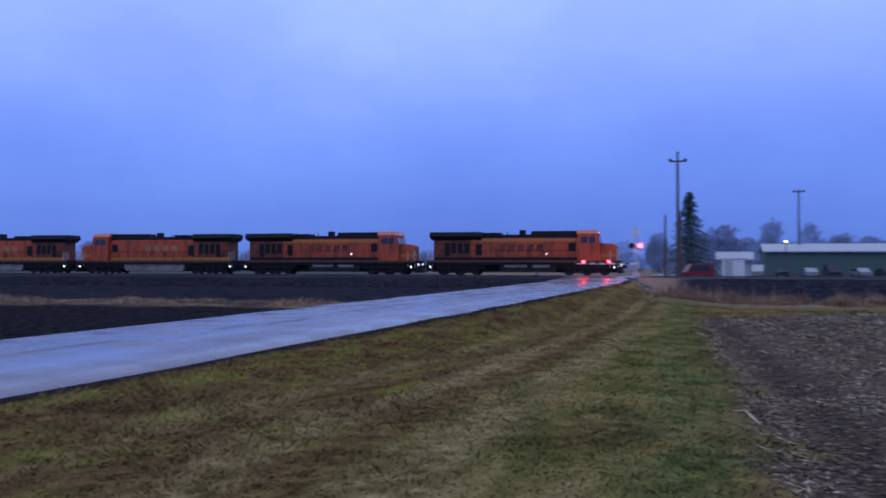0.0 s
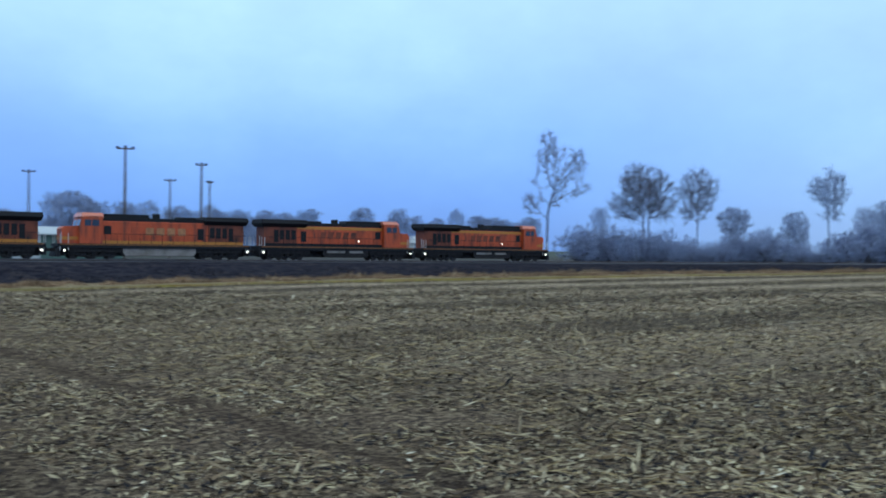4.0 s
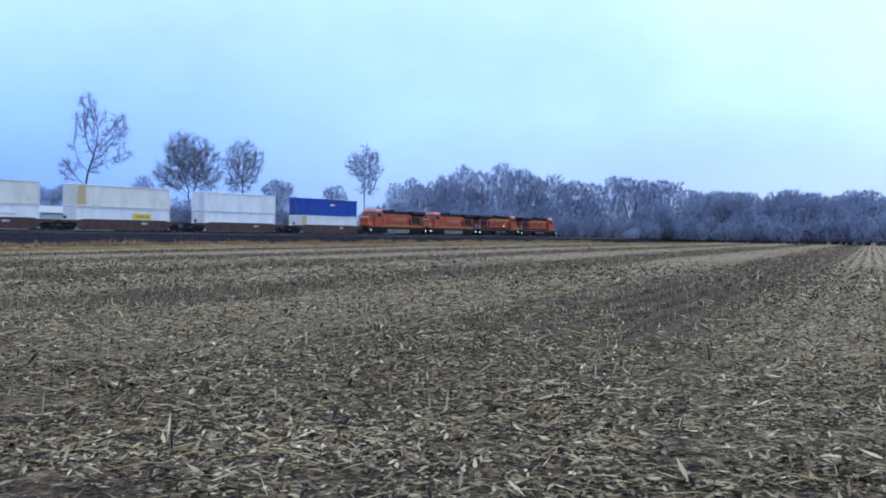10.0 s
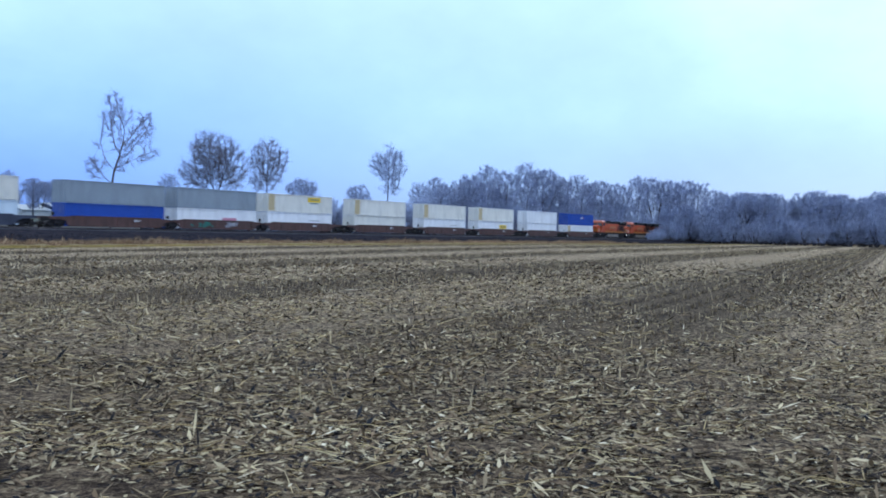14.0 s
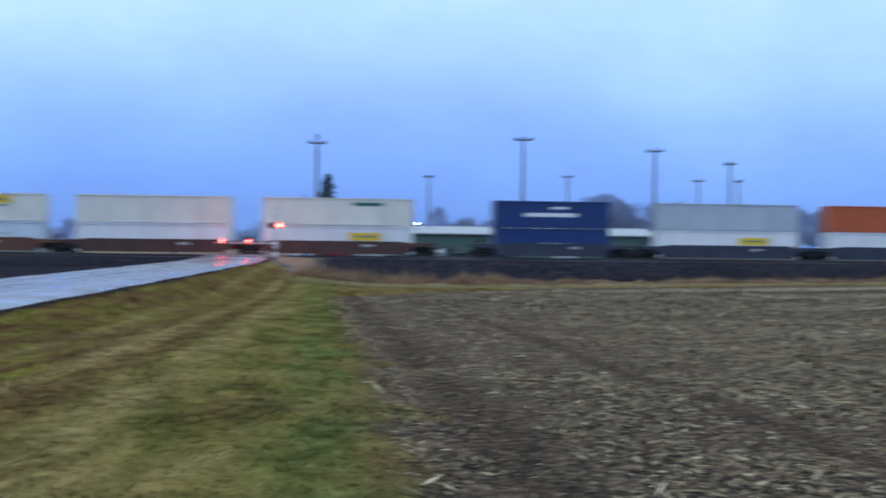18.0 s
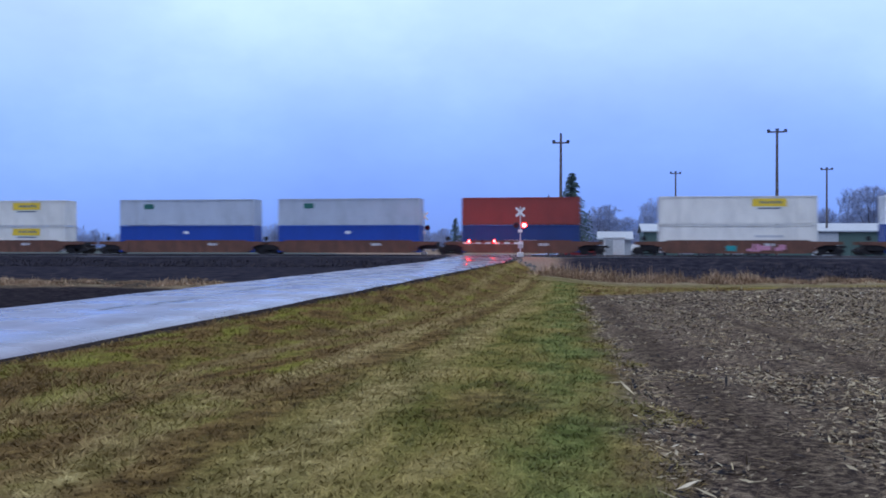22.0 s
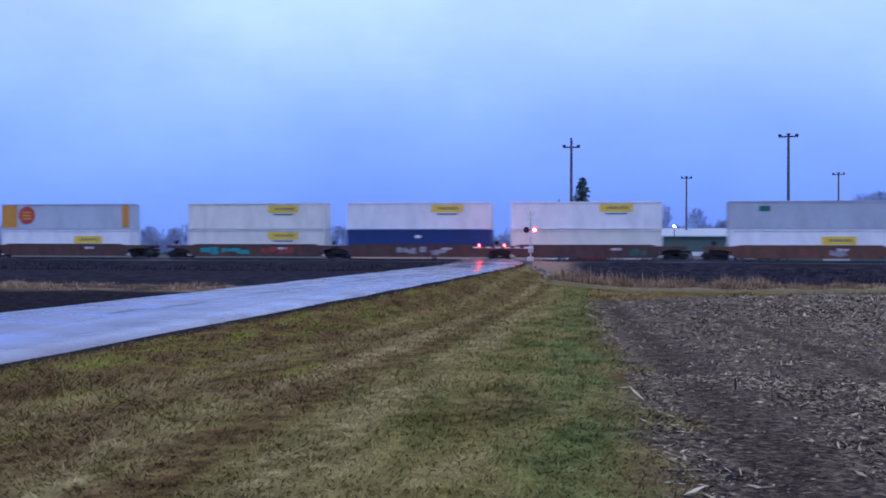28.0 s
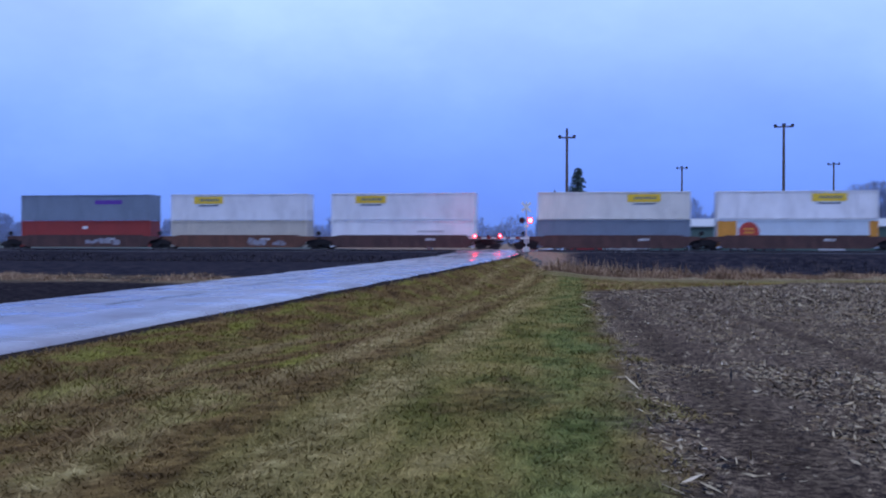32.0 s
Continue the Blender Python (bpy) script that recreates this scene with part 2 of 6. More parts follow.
def land(x, y):
    """Height of the ground."""
    x, y = np.asarray(x, float), np.asarray(y, float)
    fall = np.where(x < 10, 1.05, 1.05 * np.exp(-(x - 10) / 55))
    z = -fall * np.clip((y - 10) / 60, 0, 1)
    d = road_off(x, y)
    z = z * (1 - (1 - ease(-9, 3, x)) * ease(40, 75, y)) + (0.12 + 0.3 * ease(80, 98, y)) * (1 - ease(-9, 3, x)) * ease(40, 75, y) * (d > 0)
    z = z - 0.18 * np.exp(-((d - 6.3) / 1.6) ** 2) * (y > -30)
    z = z - 0.25 * np.exp(-((y - 86) / 5) ** 2)
    bank = ease(91, 101, y)
    z = z * (1 - bank) + 0.58 * bank
    z = z * (1 - ease(110.5, 120, y)) + 0.3 * ease(110.5, 120, y)
    z = z + 3.0 * ease(150, 290, y) * ease(20, 110, x)
    z = z + 0.28 * np.exp(-((x + 7.2) / 3.2) ** 2 - ((y - 98.5) / 3.0) ** 2)
    z = z + 0.05 * rough_noise(x, y, 7.0) * (np.abs(d) > 4) + 0.03 * rough_noise(x, y, 1.7, 3.0) * (np.abs(d) > 4) * (y < 90)
    side = ease(3.0, 6.5, np.abs(d))
    return (road_z(y) - 0.09) * (1 - side) + z * side

# ---- surfaces ----
def verge_colour(n, l, pos):
    """Patches of rust, ochre, olive, pale and green turf, browner by the road and greener by the field."""
    def noise_of(scale, detail, stretched=None, shift=0.0):
        t = n.new("ShaderNodeTexNoise")
        t.inputs["Scale"].default_value, t.inputs["Detail"].default_value, t.inputs["Roughness"].default_value = scale, detail, 0.62
        mp = n.new("ShaderNodeMapping")
        mp.inputs["Scale"].default_value = stretched or (1, 1, 1)
        mp.inputs["Location"].default_value = (shift, shift * 0.7, 0)
        l.new(pos, mp.inputs["Vector"])
        l.new(mp.outputs[0], t.inputs["Vector"])
        return t.outputs["Fac"]

    def ramp(src, rows):
        r = n.new("ShaderNodeValToRGB")
        stops(r, rows)
        l.new(src, r.inputs["Fac"])
        return r.outputs["Color"]

    def mix(fac, a, c):
        x = n.new("ShaderNodeMix")
        x.data_type = "RGBA"
        l.new(fac, x.inputs[0])
        l.new(a, x.inputs[6])
        l.new(c, x.inputs[7])
        return x.outputs[2]

    def calc(op, a, c):
        x = n.new("ShaderNodeMath")
        x.operation = op
        for i, v in enumerate((a, c)):
            if isinstance(v, (int, float)):
                x.inputs[i].default_value = v
            else:
                l.new(v, x.inputs[i])
        return x.outputs[0]

    def across(slope, c, half, soft, ragged=1.4):
        """1 inside a band about the line x + slope y = c."""
        d = n.new("ShaderNodeVectorMath")
        d.operation = "DOT_PRODUCT"
        d.inputs[1].default_value = (1.0, slope, 0)
        l.new(pos, d.inputs[0])
        off = calc("ABSOLUTE", calc("ADD", calc("SUBTRACT", d.outputs["Value"], c), calc("MULTIPLY", calc("SUBTRACT", noise_of(0.7, 4), 0.5), ragged)), 0.0)
        r = n.new("ShaderNodeMapRange")
        r.inputs["From Min"].default_value, r.inputs["From Max"].default_value = half + soft, half
        l.new(off, r.inputs["Value"])
        return r.outputs[0]

    big, clump, small = noise_of(0.4, 3, (1.0, 0.4, 1)), noise_of(1.25, 4, (1.0, 0.4, 1), 7.0), noise_of(3.6, 5, None, 3.0)
    rust = ramp(clump, [(0.28, (0.055, 0.034, 0.018)), (0.39, (0.12, 0.074, 0.027)), (0.49, (0.175, 0.112, 0.038)), (0.56, (0.16, 0.14, 0.028)), (0.66, (0.235, 0.22, 0.038))])
    turf = ramp(clump, [(0.3, (0.09, 0.058, 0.027)), (0.42, (0.18, 0.115, 0.046)), (0.52, (0.25, 0.18, 0.072)), (0.62, (0.205, 0.172, 0.052)), (0.72, (0.32, 0.255, 0.115))])
    olive = ramp(clump, [(0.3, (0.10, 0.07, 0.026)), (0.40, (0.12, 0.12, 0.028)), (0.5, (0.185, 0.163, 0.042)), (0.6, (0.26, 0.2, 0.066)), (0.72, (0.335, 0.262, 0.10))])
    colour = mix(ramp(big, [(0.4, (0, 0, 0)), (0.58, (1, 1, 1))]), rust, turf)
    colour = mix(calc("MULTIPLY", across(0.012, -8.0, 2.4, 1.6), 0.65), colour, rust)
    # mown turf between the wheel rut and the field
    colour = mix(calc("MULTIPLY", across(0.02, -1.3, 1.2, 0.6), 0.85), colour, olive)
    # strips left by the mower, along the verge: pale swaths, rusty strips and a dark rut
    streak = ramp(small, [(0.35, (0.18, 0.125, 0.045)), (0.5, (0.275, 0.205, 0.08)), (0.65, (0.37, 0.295, 0.13))])
    brown = ramp(small, [(0.35, (0.065, 0.042, 0.019)), (0.5, (0.135, 0.087, 0.032)), (0.65, (0.205, 0.14, 0.05))])
    broken = ramp(noise_of(0.8, 4, (1.0, 0.16, 1), 23.0), [(0.34, (0.4, 0.4, 0.4)), (0.54, (1, 1, 1))])
    for slope, c, half, soft, much, ink in ((0.012, -3.64, 0.14, 0.30, 0.9, streak), (0.012, -2.2, 0.16, 0.4, 0.75, streak), (0.012, -5.7, 0.1, 0.35, 0.6, streak), (0.012, -4.75, 0.25, 0.4, 0.55, brown), (0.012, -2.98, 0.14, 0.26, 0.95, brown), (0.012, -6.6, 0.2, 0.5, 0.5, brown)):
        colour = mix(calc("MULTIPLY", calc("MULTIPLY", across(slope, c, half, soft, 0.38), broken), much), colour, ink)
    # a scuffed brown patch
    spot = n.new("ShaderNodeVectorMath")
    spot.operation = "DISTANCE"
    squash = n.new("ShaderNodeMapping")
    squash.inputs["Scale"].default_value = (1.0, 0.5, 0.0)
    l.new(pos, squash.inputs["Vector"])
    l.new(squash.outputs[0], spot.inputs[0])
    spot.inputs[1].default_value = (-0.95, 4.9, 0)
    r = n.new("ShaderNodeMapRange")
    r.inputs["From Min"].default_value, r.inputs["From Max"].default_value = 0.75, 0.3
    l.new(calc("ADD", spot.outputs["Value"], calc("MULTIPLY", calc("SUBTRACT", noise_of(2.2, 4), 0.5), 0.9)), r.inputs["Value"])
    colour = mix(calc("MULTIPLY", r.outputs[0], 0.7), colour, brown)
    lush = ramp(small, [(0.3, (0.055, 0.082, 0.024)), (0.5, (0.10, 0.14, 0.038)), (0.7, (0.2, 0.225, 0.075))])
    colour = mix(calc("MULTIPLY", across(0.034, 0.15, 0.35, 0.6), ramp(noise_of(1.0, 3, (1.0, 0.5, 1), 19.0), [(0.40, (0.05, 0.05, 0.05)), (0.6, (0.6, 0.6, 0.6))])), colour, lush)
    fleck = n.new("ShaderNodeMix")
    fleck.data_type, fleck.blend_type = "RGBA", "OVERLAY"
    fleck.inputs[0].default_value = 0.42
    l.new(colour, fleck.inputs[6])
    l.new(ramp(small, [(0.3, (0.12, 0.12, 0.12)), (0.5, (0.47, 0.47, 0.47)), (0.7, (0.85, 0.85, 0.85))]), fleck.inputs[7])
    return fleck.outputs[2]


def blade_material(name):
    """Grass blades: the turf's patches, each blade a little lighter or darker."""
    m = bpy.data.materials.new(name)
    m.use_nodes = True
    n, l = m.node_tree.nodes, m.node_tree.links
    b = n["Principled BSDF"]
    b.inputs["Roughness"].default_value = 0.8
    b.inputs["Specular IOR Level"].default_value = 0.08
    g = n.new("ShaderNodeNewGeometry")
    hs, mr = n.new("ShaderNodeHueSaturation"), n.new("ShaderNodeMapRange")
    mr.inputs["To Min"].default_value, mr.inputs["To Max"].default_value = 0.86, 1.35
    l.new(g.outputs["Random Per Island"], mr.inputs["Value"])
    l.new(mr.outputs[0], hs.inputs["Value"])
    l.new(verge_colour(n, l, g.outputs["Position"]), hs.inputs["Color"])
    l.new(hs.outputs["Color"], b.inputs["Base Color"])
    return m

def ground_material():
    """Soil, stubble, verge grass and trackside weeds, parted by lines of the plan with ragged edges."""
    m = bpy.data.materials.new("ground")
    m.use_nodes = True
    n, l = m.node_tree.nodes, m.node_tree.links
    b = n["Principled BSDF"]
    b.inputs["Roughness"].default_value = 0.9
    b.inputs["Specular IOR Level"].default_value = 0.0
    pos = n.new("ShaderNodeNewGeometry").outputs["Position"]

    def noise_of(scale, detail=4.0, rough=0.6, stretched=None):
        t = n.new("ShaderNodeTexNoise")
        t.inputs["Scale"].default_value, t.inputs["Detail"].default_value, t.inputs["Roughness"].default_value = scale, detail, rough
        src = pos
        if stretched:
            mp = n.new("ShaderNodeMapping")
            mp.inputs["Scale"].default_value = stretched
            l.new(pos, mp.inputs["Vector"])
            src = mp.outputs[0]
        l.new(src, t.inputs["Vector"])
        return t.outputs["Fac"]

    def ramp(src, rows):
        r = n.new("ShaderNodeValToRGB")
        stops(r, rows)
        l.new(src, r.inputs["Fac"])
        return r.outputs["Color"]

    def mix(fac, a, c):
        x = n.new("ShaderNodeMix")
        x.data_type = "RGBA"
        l.new(fac, x.inputs[0])
        l.new(a, x.inputs[6])
        l.new(c, x.inputs[7])
        return x.outputs[2]

    def calc(op, a, c):
        x = n.new("ShaderNodeMath")
        x.operation = op
        for i, v in enumerate((a, c)):
            if isinstance(v, (int, float)):
                x.inputs[i].default_value = v
            else:
                l.new(v, x.inputs[i])
        return x.outputs[0]

    wobble = calc("MULTIPLY", calc("SUBTRACT", noise_of(0.9), 0.5), 1.6)

    def beyond(nx, ny, c, soft, wob=1.0):
        """1 where nx * x + ny * y > c, over a soft, ragged edge."""
        d = n.new("ShaderNodeVectorMath")
        d.operation = "DOT_PRODUCT"
        d.inputs[1].default_value = (nx, ny, 0)
        l.new(pos, d.inputs[0])
        v = calc("ADD", calc("SUBTRACT", d.outputs["Value"], c), calc("MULTIPLY", wobble, wob))
        r = n.new("ShaderNodeMapRange")
        r.inputs["From Min"].default_value, r.inputs["From Max"].default_value = -soft, soft
        l.new(v, r.inputs["Value"])
        return r.outputs[0]

    mid, fine = noise_of(1.1), noise_of(14.0)
    grass = verge_colour(n, l, pos)
    litter = noise_of(11.0, 8.0, 0.85)
    soil = ramp(litter, [(0.36, (0.012, 0.012, 0.016)), (0.47, (0.06, 0.046, 0.037)), (0.55, (0.20, 0.15, 0.10)), (0.62, (0.33, 0.27, 0.18)), (0.73, (0.52, 0.45, 0.32))])
    rows_v = n.new("ShaderNodeVectorMath")
    rows_v.operation = "DOT_PRODUCT"
    rows_v.inputs[1].default_value = (-0.12, 1.0, 0)
    l.new(pos, rows_v.inputs[0])
    swath = calc("ADD", calc("SUBTRACT", rows_v.outputs["Value"], SWATH_AT), calc("MULTIPLY", calc("SUBTRACT", noise_of(0.35), 0.5), 1.4))
    wave = calc("SINE", calc("MULTIPLY", swath, SWATH), 0.0)
    bands = ramp(calc("ADD", calc("MULTIPLY", wave, 0.5), 0.5), [(0.10, (0.8, 0.83, 0.88)), (0.40, (1.15, 1.2, 1.25)), (0.6, (2.05, 2.1, 2.1)), (1.0, (2.4, 2.45, 2.4))])
    # furrows: single rows of cut stalks
    comb = calc("SINE", calc("MULTIPLY", rows_v.outputs["Value"], 2 * math.pi / 0.76), 0.0)
    comb_shade = ramp(calc("ADD", calc("MULTIPLY", comb, 0.5), 0.5), [(0.2, (0.72, 0.72, 0.74)), (0.7, (1.1, 1.1, 1.08))])
    furrow = n.new("ShaderNodeMix")
    furrow.data_type, furrow.blend_type = "RGBA", "MULTIPLY"
    furrow.inputs[0].default_value = 0.8
    l.new(bands, furrow.inputs[6])
    l.new(comb_shade, furrow.inputs[7])
    bands = furrow.outputs[2]
    away = n.new("ShaderNodeMapRange")  # the swaths start beyond the headland
    away.inputs["From Min"].default_value, away.inputs["From Max"].default_value = 6.0, 20.0
    east = n.new("ShaderNodeSeparateXYZ")
    l.new(pos, east.inputs[0])
    l.new(east.outputs["X"], away.inputs["Value"])
    bands = mix(away.outputs[0], ramp(mid, [(0.3, (1.0, 1.0, 1.0)), (0.7, (1.35, 1.33, 1.28))]), bands)
    tint = n.new("ShaderNodeMix")
    tint.data_type, tint.blend_type = "RGBA", "MULTIPLY"
    tint.inputs[0].default_value = 1.0
    l.new(soil, tint.inputs[6])
    l.new(bands, tint.inputs[7])
    soil = tint.outputs[2]
    # strips of bare soil beside the verge
    bare = noise_of(0.8, 5.0, 0.7)
    for c, half in ((1.55, 0.5), (4.25, 0.24)):
        d = n.new("ShaderNodeVectorMath")
        d.operation = "DOT_PRODUCT"
        d.inputs[1].default_value = (1.0, 0.034, 0)
        l.new(pos, d.inputs[0])
        off = calc("ABSOLUTE", calc("ADD", calc("SUBTRACT", d.outputs["Value"], c), calc("MULTIPLY", calc("SUBTRACT", bare, 0.5), 1.0)), 0.0)
        r = n.new("ShaderNodeMapRange")
        r.inputs["From Min"].default_value, r.inputs["From Max"].default_value = half, half * 0.3
        l.new(off, r.inputs["Value"])
        soil = mix(calc("MULTIPLY", r.outputs[0], 0.55), soil, ramp(litter, [(0.4, (0.022, 0.016, 0.013)), (0.62, (0.06, 0.044, 0.032)), (0.8, (0.16, 0.12, 0.08))]))
    # the headland beside the verge was turned last: barer soil in streaks along the verge
    d = n.new("ShaderNodeVectorMath")
    d.operation = "DOT_PRODUCT"
    d.inputs[1].default_value = (1.0, 0.034, 0)
    l.new(pos, d.inputs[0])
    r = n.new("ShaderNodeMapRange")
    r.inputs["From Min"].default_value, r.inputs["From Max"].default_value = 8.0, 3.0
    l.new(calc("ADD", d.outputs["Value"], calc("MULTIPLY", calc("SUBTRACT", noise_of(0.5), 0.5), 3.0)), r.inputs["Value"])
    streaks = ramp(noise_of(1.4, 4.0, 0.6, (1.0, 0.06, 1.0)), [(0.42, (0.15, 0.15, 0.15)), (0.58, (0.95, 0.95, 0.95))])
    soil = mix(calc("MULTIPLY", calc("MULTIPLY", r.outputs[0], streaks), 0.42), soil, ramp(litter, [(0.36, (0.02, 0.015, 0.015)), (0.5, (0.075, 0.052, 0.042)), (0.62, (0.20, 0.15, 0.11)), (0.75, (0.36, 0.29, 0.21))]))
    weeds = ramp(mid, [(0.3, (0.014, 0.014, 0.022)), (0.55, (0.034, 0.032, 0.042)), (0.75, (0.066, 0.056, 0.056))])
    ploughed = ramp(noise_of(3.0, 6.0, 0.7), [(0.38, (0.009, 0.008, 0.012)), (0.55, (0.03, 0.026, 0.03)), (0.72, (0.085, 0.068, 0.058))])
    tan = ramp(mid, [(0.3, (0.13, 0.095, 0.055)), (0.5, (0.235, 0.18, 0.11)), (0.75, (0.33, 0.27, 0.17))])
    pale = ramp(mid, [(0.3, (0.11, 0.088, 0.036)), (0.6, (0.205, 0.168, 0.08))])

    # the stubble field: right of the verge, short of the grass lane along the track
    field = calc("MULTIPLY", beyond(0.9994, 0.034, 0.68, 0.3, 1.0), calc("SUBTRACT", 1.0, beyond(0, 1, 68.0, 0.8, 0.8)))
    field = calc("MULTIPLY", field, calc("SUBTRACT", 1.0, beyond(-0.85, 0.526, 25.05, 0.6, 0.8)))
    colour = mix(field, grass, soil)
    lane = calc("MULTIPLY", beyond(-0.3, 0.954, 62.0, 1.5, 0.8), beyond(1.0, 0.0, -4.0, 1.5))
    colour = mix(lane, colour, pale)
    tall = calc("MULTIPLY", beyond(0, 1, 73.0, 1.0), beyond(1.0, 0.0, -4.0, 1.5))
    colour = mix(tall, colour, tan)
    # left of the road: ploughed ground, a strip of tan grass, and weeds to the track
    left = calc("SUBTRACT", 1.0, beyond(1.0, -0.02, -16.3, 0.3, 0.5))
    colour = mix(left, colour, ploughed)
    strip = calc("MULTIPLY", left, calc("MULTIPLY", beyond(0.0, 1.0, 50.0, 1.2, 2.0), calc("SUBTRACT", 1.0, beyond(0.0, 1.0, 56.5, 1.5, 2.0))))
    colour = mix(calc("MULTIPLY", strip, ramp(noise_of(0.25), [(0.4, (0.2, 0.2, 0.2)), (0.6, (0.9, 0.9, 0.9))])), colour, tan)
    colour = mix(calc("MULTIPLY", left, beyond(0.0, 1.0, 57.0, 1.5)), colour, weeds)
    colour = mix(calc("MULTIPLY", beyond(0, 1, 80.0, 1.5), beyond(1.0, 0.0, -3.8, 0.4)), colour, weeds)
    # far side of the line
    yard = ramp(mid, [(0.3, (0.05, 0.048, 0.05)), (0.55, (0.09, 0.086, 0.084)), (0.75, (0.13, 0.12, 0.10))])
    colour = mix(beyond(0, 1, 119.0, 3.0), colour, yard)
    colour = mix(beyond(0, 1, 200.0, 20.0), colour, ramp(mid, [(0.3, (0.075, 0.09, 0.085)), (0.7, (0.125, 0.135, 0.12))]))
    # shoulders of the crossing
    shoulder = calc("MULTIPLY", beyond(0.928, 0.371, 26.98, 0.4, 0.7), calc("MULTIPLY", beyond(-1.0, 0.0, 3.2, 1.2, 2.4), beyond(0.0, 1.0, 82.0, 2.0, 1.0)))
    gravel = ramp(noise_of(22.0), [(0.3, (0.13, 0.09, 0.065)), (0.55, (0.27, 0.20, 0.15)), (0.8, (0.40, 0.32, 0.25))])
    colour = mix(shoulder, colour, gravel)
    # dark broken shoulders of the road
    mid_road = n.new("ShaderNodeVectorMath")
    mid_road.operation = "DOT_PRODUCT"
    mid_road.inputs[1].default_value = (ROAD_COS, ROAD_SLANT * ROAD_COS, 0)
    l.new(pos, mid_road.inputs[0])
    aside = calc("ABSOLUTE", calc("ADD", mid_road.outputs["Value"], -ROAD_X * ROAD_COS), 0.0)
    edge = n.new("ShaderNodeMapRange")
    edge.inputs["From Min"].default_value, edge.inputs["From Max"].default_value = 3.95, 3.7
    l.new(calc("ADD", aside, calc("MULTIPLY", wobble, 0.18)), edge.inputs["Value"])
    colour = mix(edge.outputs[0], colour, ramp(noise_of(9.0), [(0.35, (0.018, 0.015, 0.016)), (0.65, (0.05, 0.04, 0.036))]))
    over = n.new("ShaderNodeMix")
    over.data_type, over.blend_type = "RGBA", "OVERLAY"
    over.inputs[0].default_value = 0.55
    l.new(colour, over.inputs[6])
    l.new(fine, over.inputs[7])
    l.new(over.outputs[2], b.inputs["Base Color"])
    wet = n.new("ShaderNodeMapRange")
    wet.inputs["To Min"].default_value, wet.inputs["To Max"].default_value = 0.95, 0.8
    l.new(field, wet.inputs["Value"])
    l.new(wet.outputs[0], b.inputs["Roughness"])
    bp = n.new("ShaderNodeBump")
    bp.inputs["Strength"].default_value, bp.inputs["Distance"].default_value = 0.6, 0.06
    l.new(litter, bp.inputs["Height"])
    l.new(bp.outputs[0], b.inputs["Normal"])
    return m


def road_material():
    """Wet, worn asphalt: pale, with darker wheel tracks, patches and a glossy film of water."""
    m = bpy.data.materials.new("wet_asphalt")
    m.use_nodes = True
    n, l = m.node_tree.nodes, m.node_tree.links
    b = n["Principled BSDF"]
    tc = n.new("ShaderNodeTexCoord")
    mp = n.new("ShaderNodeMapping")
    mp.inputs["Scale"].default_value = (1.0, 0.06, 1.0)
    l.new(tc.outputs["Object"], mp.inputs["Vector"])
    t1, t2, t3 = (n.new("ShaderNodeTexNoise") for _ in range(3))
    t1.inputs["Scale"].default_value, t1.inputs["Detail"].default_value = 1.3, 5
    t2.inputs["Scale"].default_value, t2.inputs["Detail"].default_value = 30, 4
    t3.inputs["Scale"].default_value, t3.inputs["Detail"].default_value = 0.5, 5
    l.new(mp.outputs[0], t1.inputs["Vector"])
    l.new(tc.outputs["Object"], t2.inputs["Vector"])
    l.new(tc.outputs["Object"], t3.inputs["Vector"])
    r = n.new("ShaderNodeValToRGB")
    stops(r, [(0.33, (0.085, 0.074, 0.092)), (0.5, (0.145, 0.128, 0.155)), (0.7, (0.215, 0.193, 0.225))])
    l.new(t1.outputs["Fac"], r.inputs["Fac"])
    mx = n.new("ShaderNodeMix")
    mx.data_type, mx.blend_type = "RGBA", "OVERLAY"
    mx.inputs[0].default_value = 0.4
    l.new(r.outputs["Color"], mx.inputs[6])
    l.new(t2.outputs["Fac"], mx.inputs[7])
    l.new(mx.outputs[2], b.inputs["Base Color"])
    g = n.new("ShaderNodeMapRange")
    g.inputs["From Min"].default_value, g.inputs["From Max"].default_value = 0.35, 0.7
    g.inputs["To Min"].default_value, g.inputs["To Max"].default_value = 0.16, 0.42
    l.new(t3.outputs["Fac"], g.inputs["Value"])
    l.new(g.outputs[0], b.inputs["Roughness"])
    b.inputs["Specular IOR Level"].default_value = 0.6
    bp = n.new("ShaderNodeBump")
    bp.inputs["Strength"].default_value, bp.inputs["Distance"].default_value = 0.25, 0.006
    l.new(t2.outputs["Fac"], bp.inputs["Height"])
    l.new(bp.outputs[0], b.inputs["Normal"])
    return m


M_GROUND, M_ROAD = ground_material(), road_material()
M_PATCH = material("old_tar_seam", (0.025, 0.024, 0.028), 0.35, scale=2)
# the blue lean of the stone colour stands for haze over the line
M_BALLAST = material("ballast", (0.038, 0.039, 0.052), 0.9, vary=0.6, scale=9, fine=30, bump=0.6)
M_TIE = material("tie_timber", (0.06, 0.045, 0.035), 0.85, vary=0.4)
M_RAIL = material("rail_steel", (0.16, 0.13, 0.12), 0.4, 0.7)
M_PANEL = material("crossing_panel", (0.20, 0.19, 0.19), 0.5)
M_CURB = material("pale_concrete", (0.55, 0.53, 0.5), 0.7)
M_ORANGE = material("loco_orange", (0.44, 0.07, 0.017), 0.55, vary=0.25, scale=0.8, second=(0.12, 0.03, 0.016), stretch_to=(2.0, 1, 0.5))
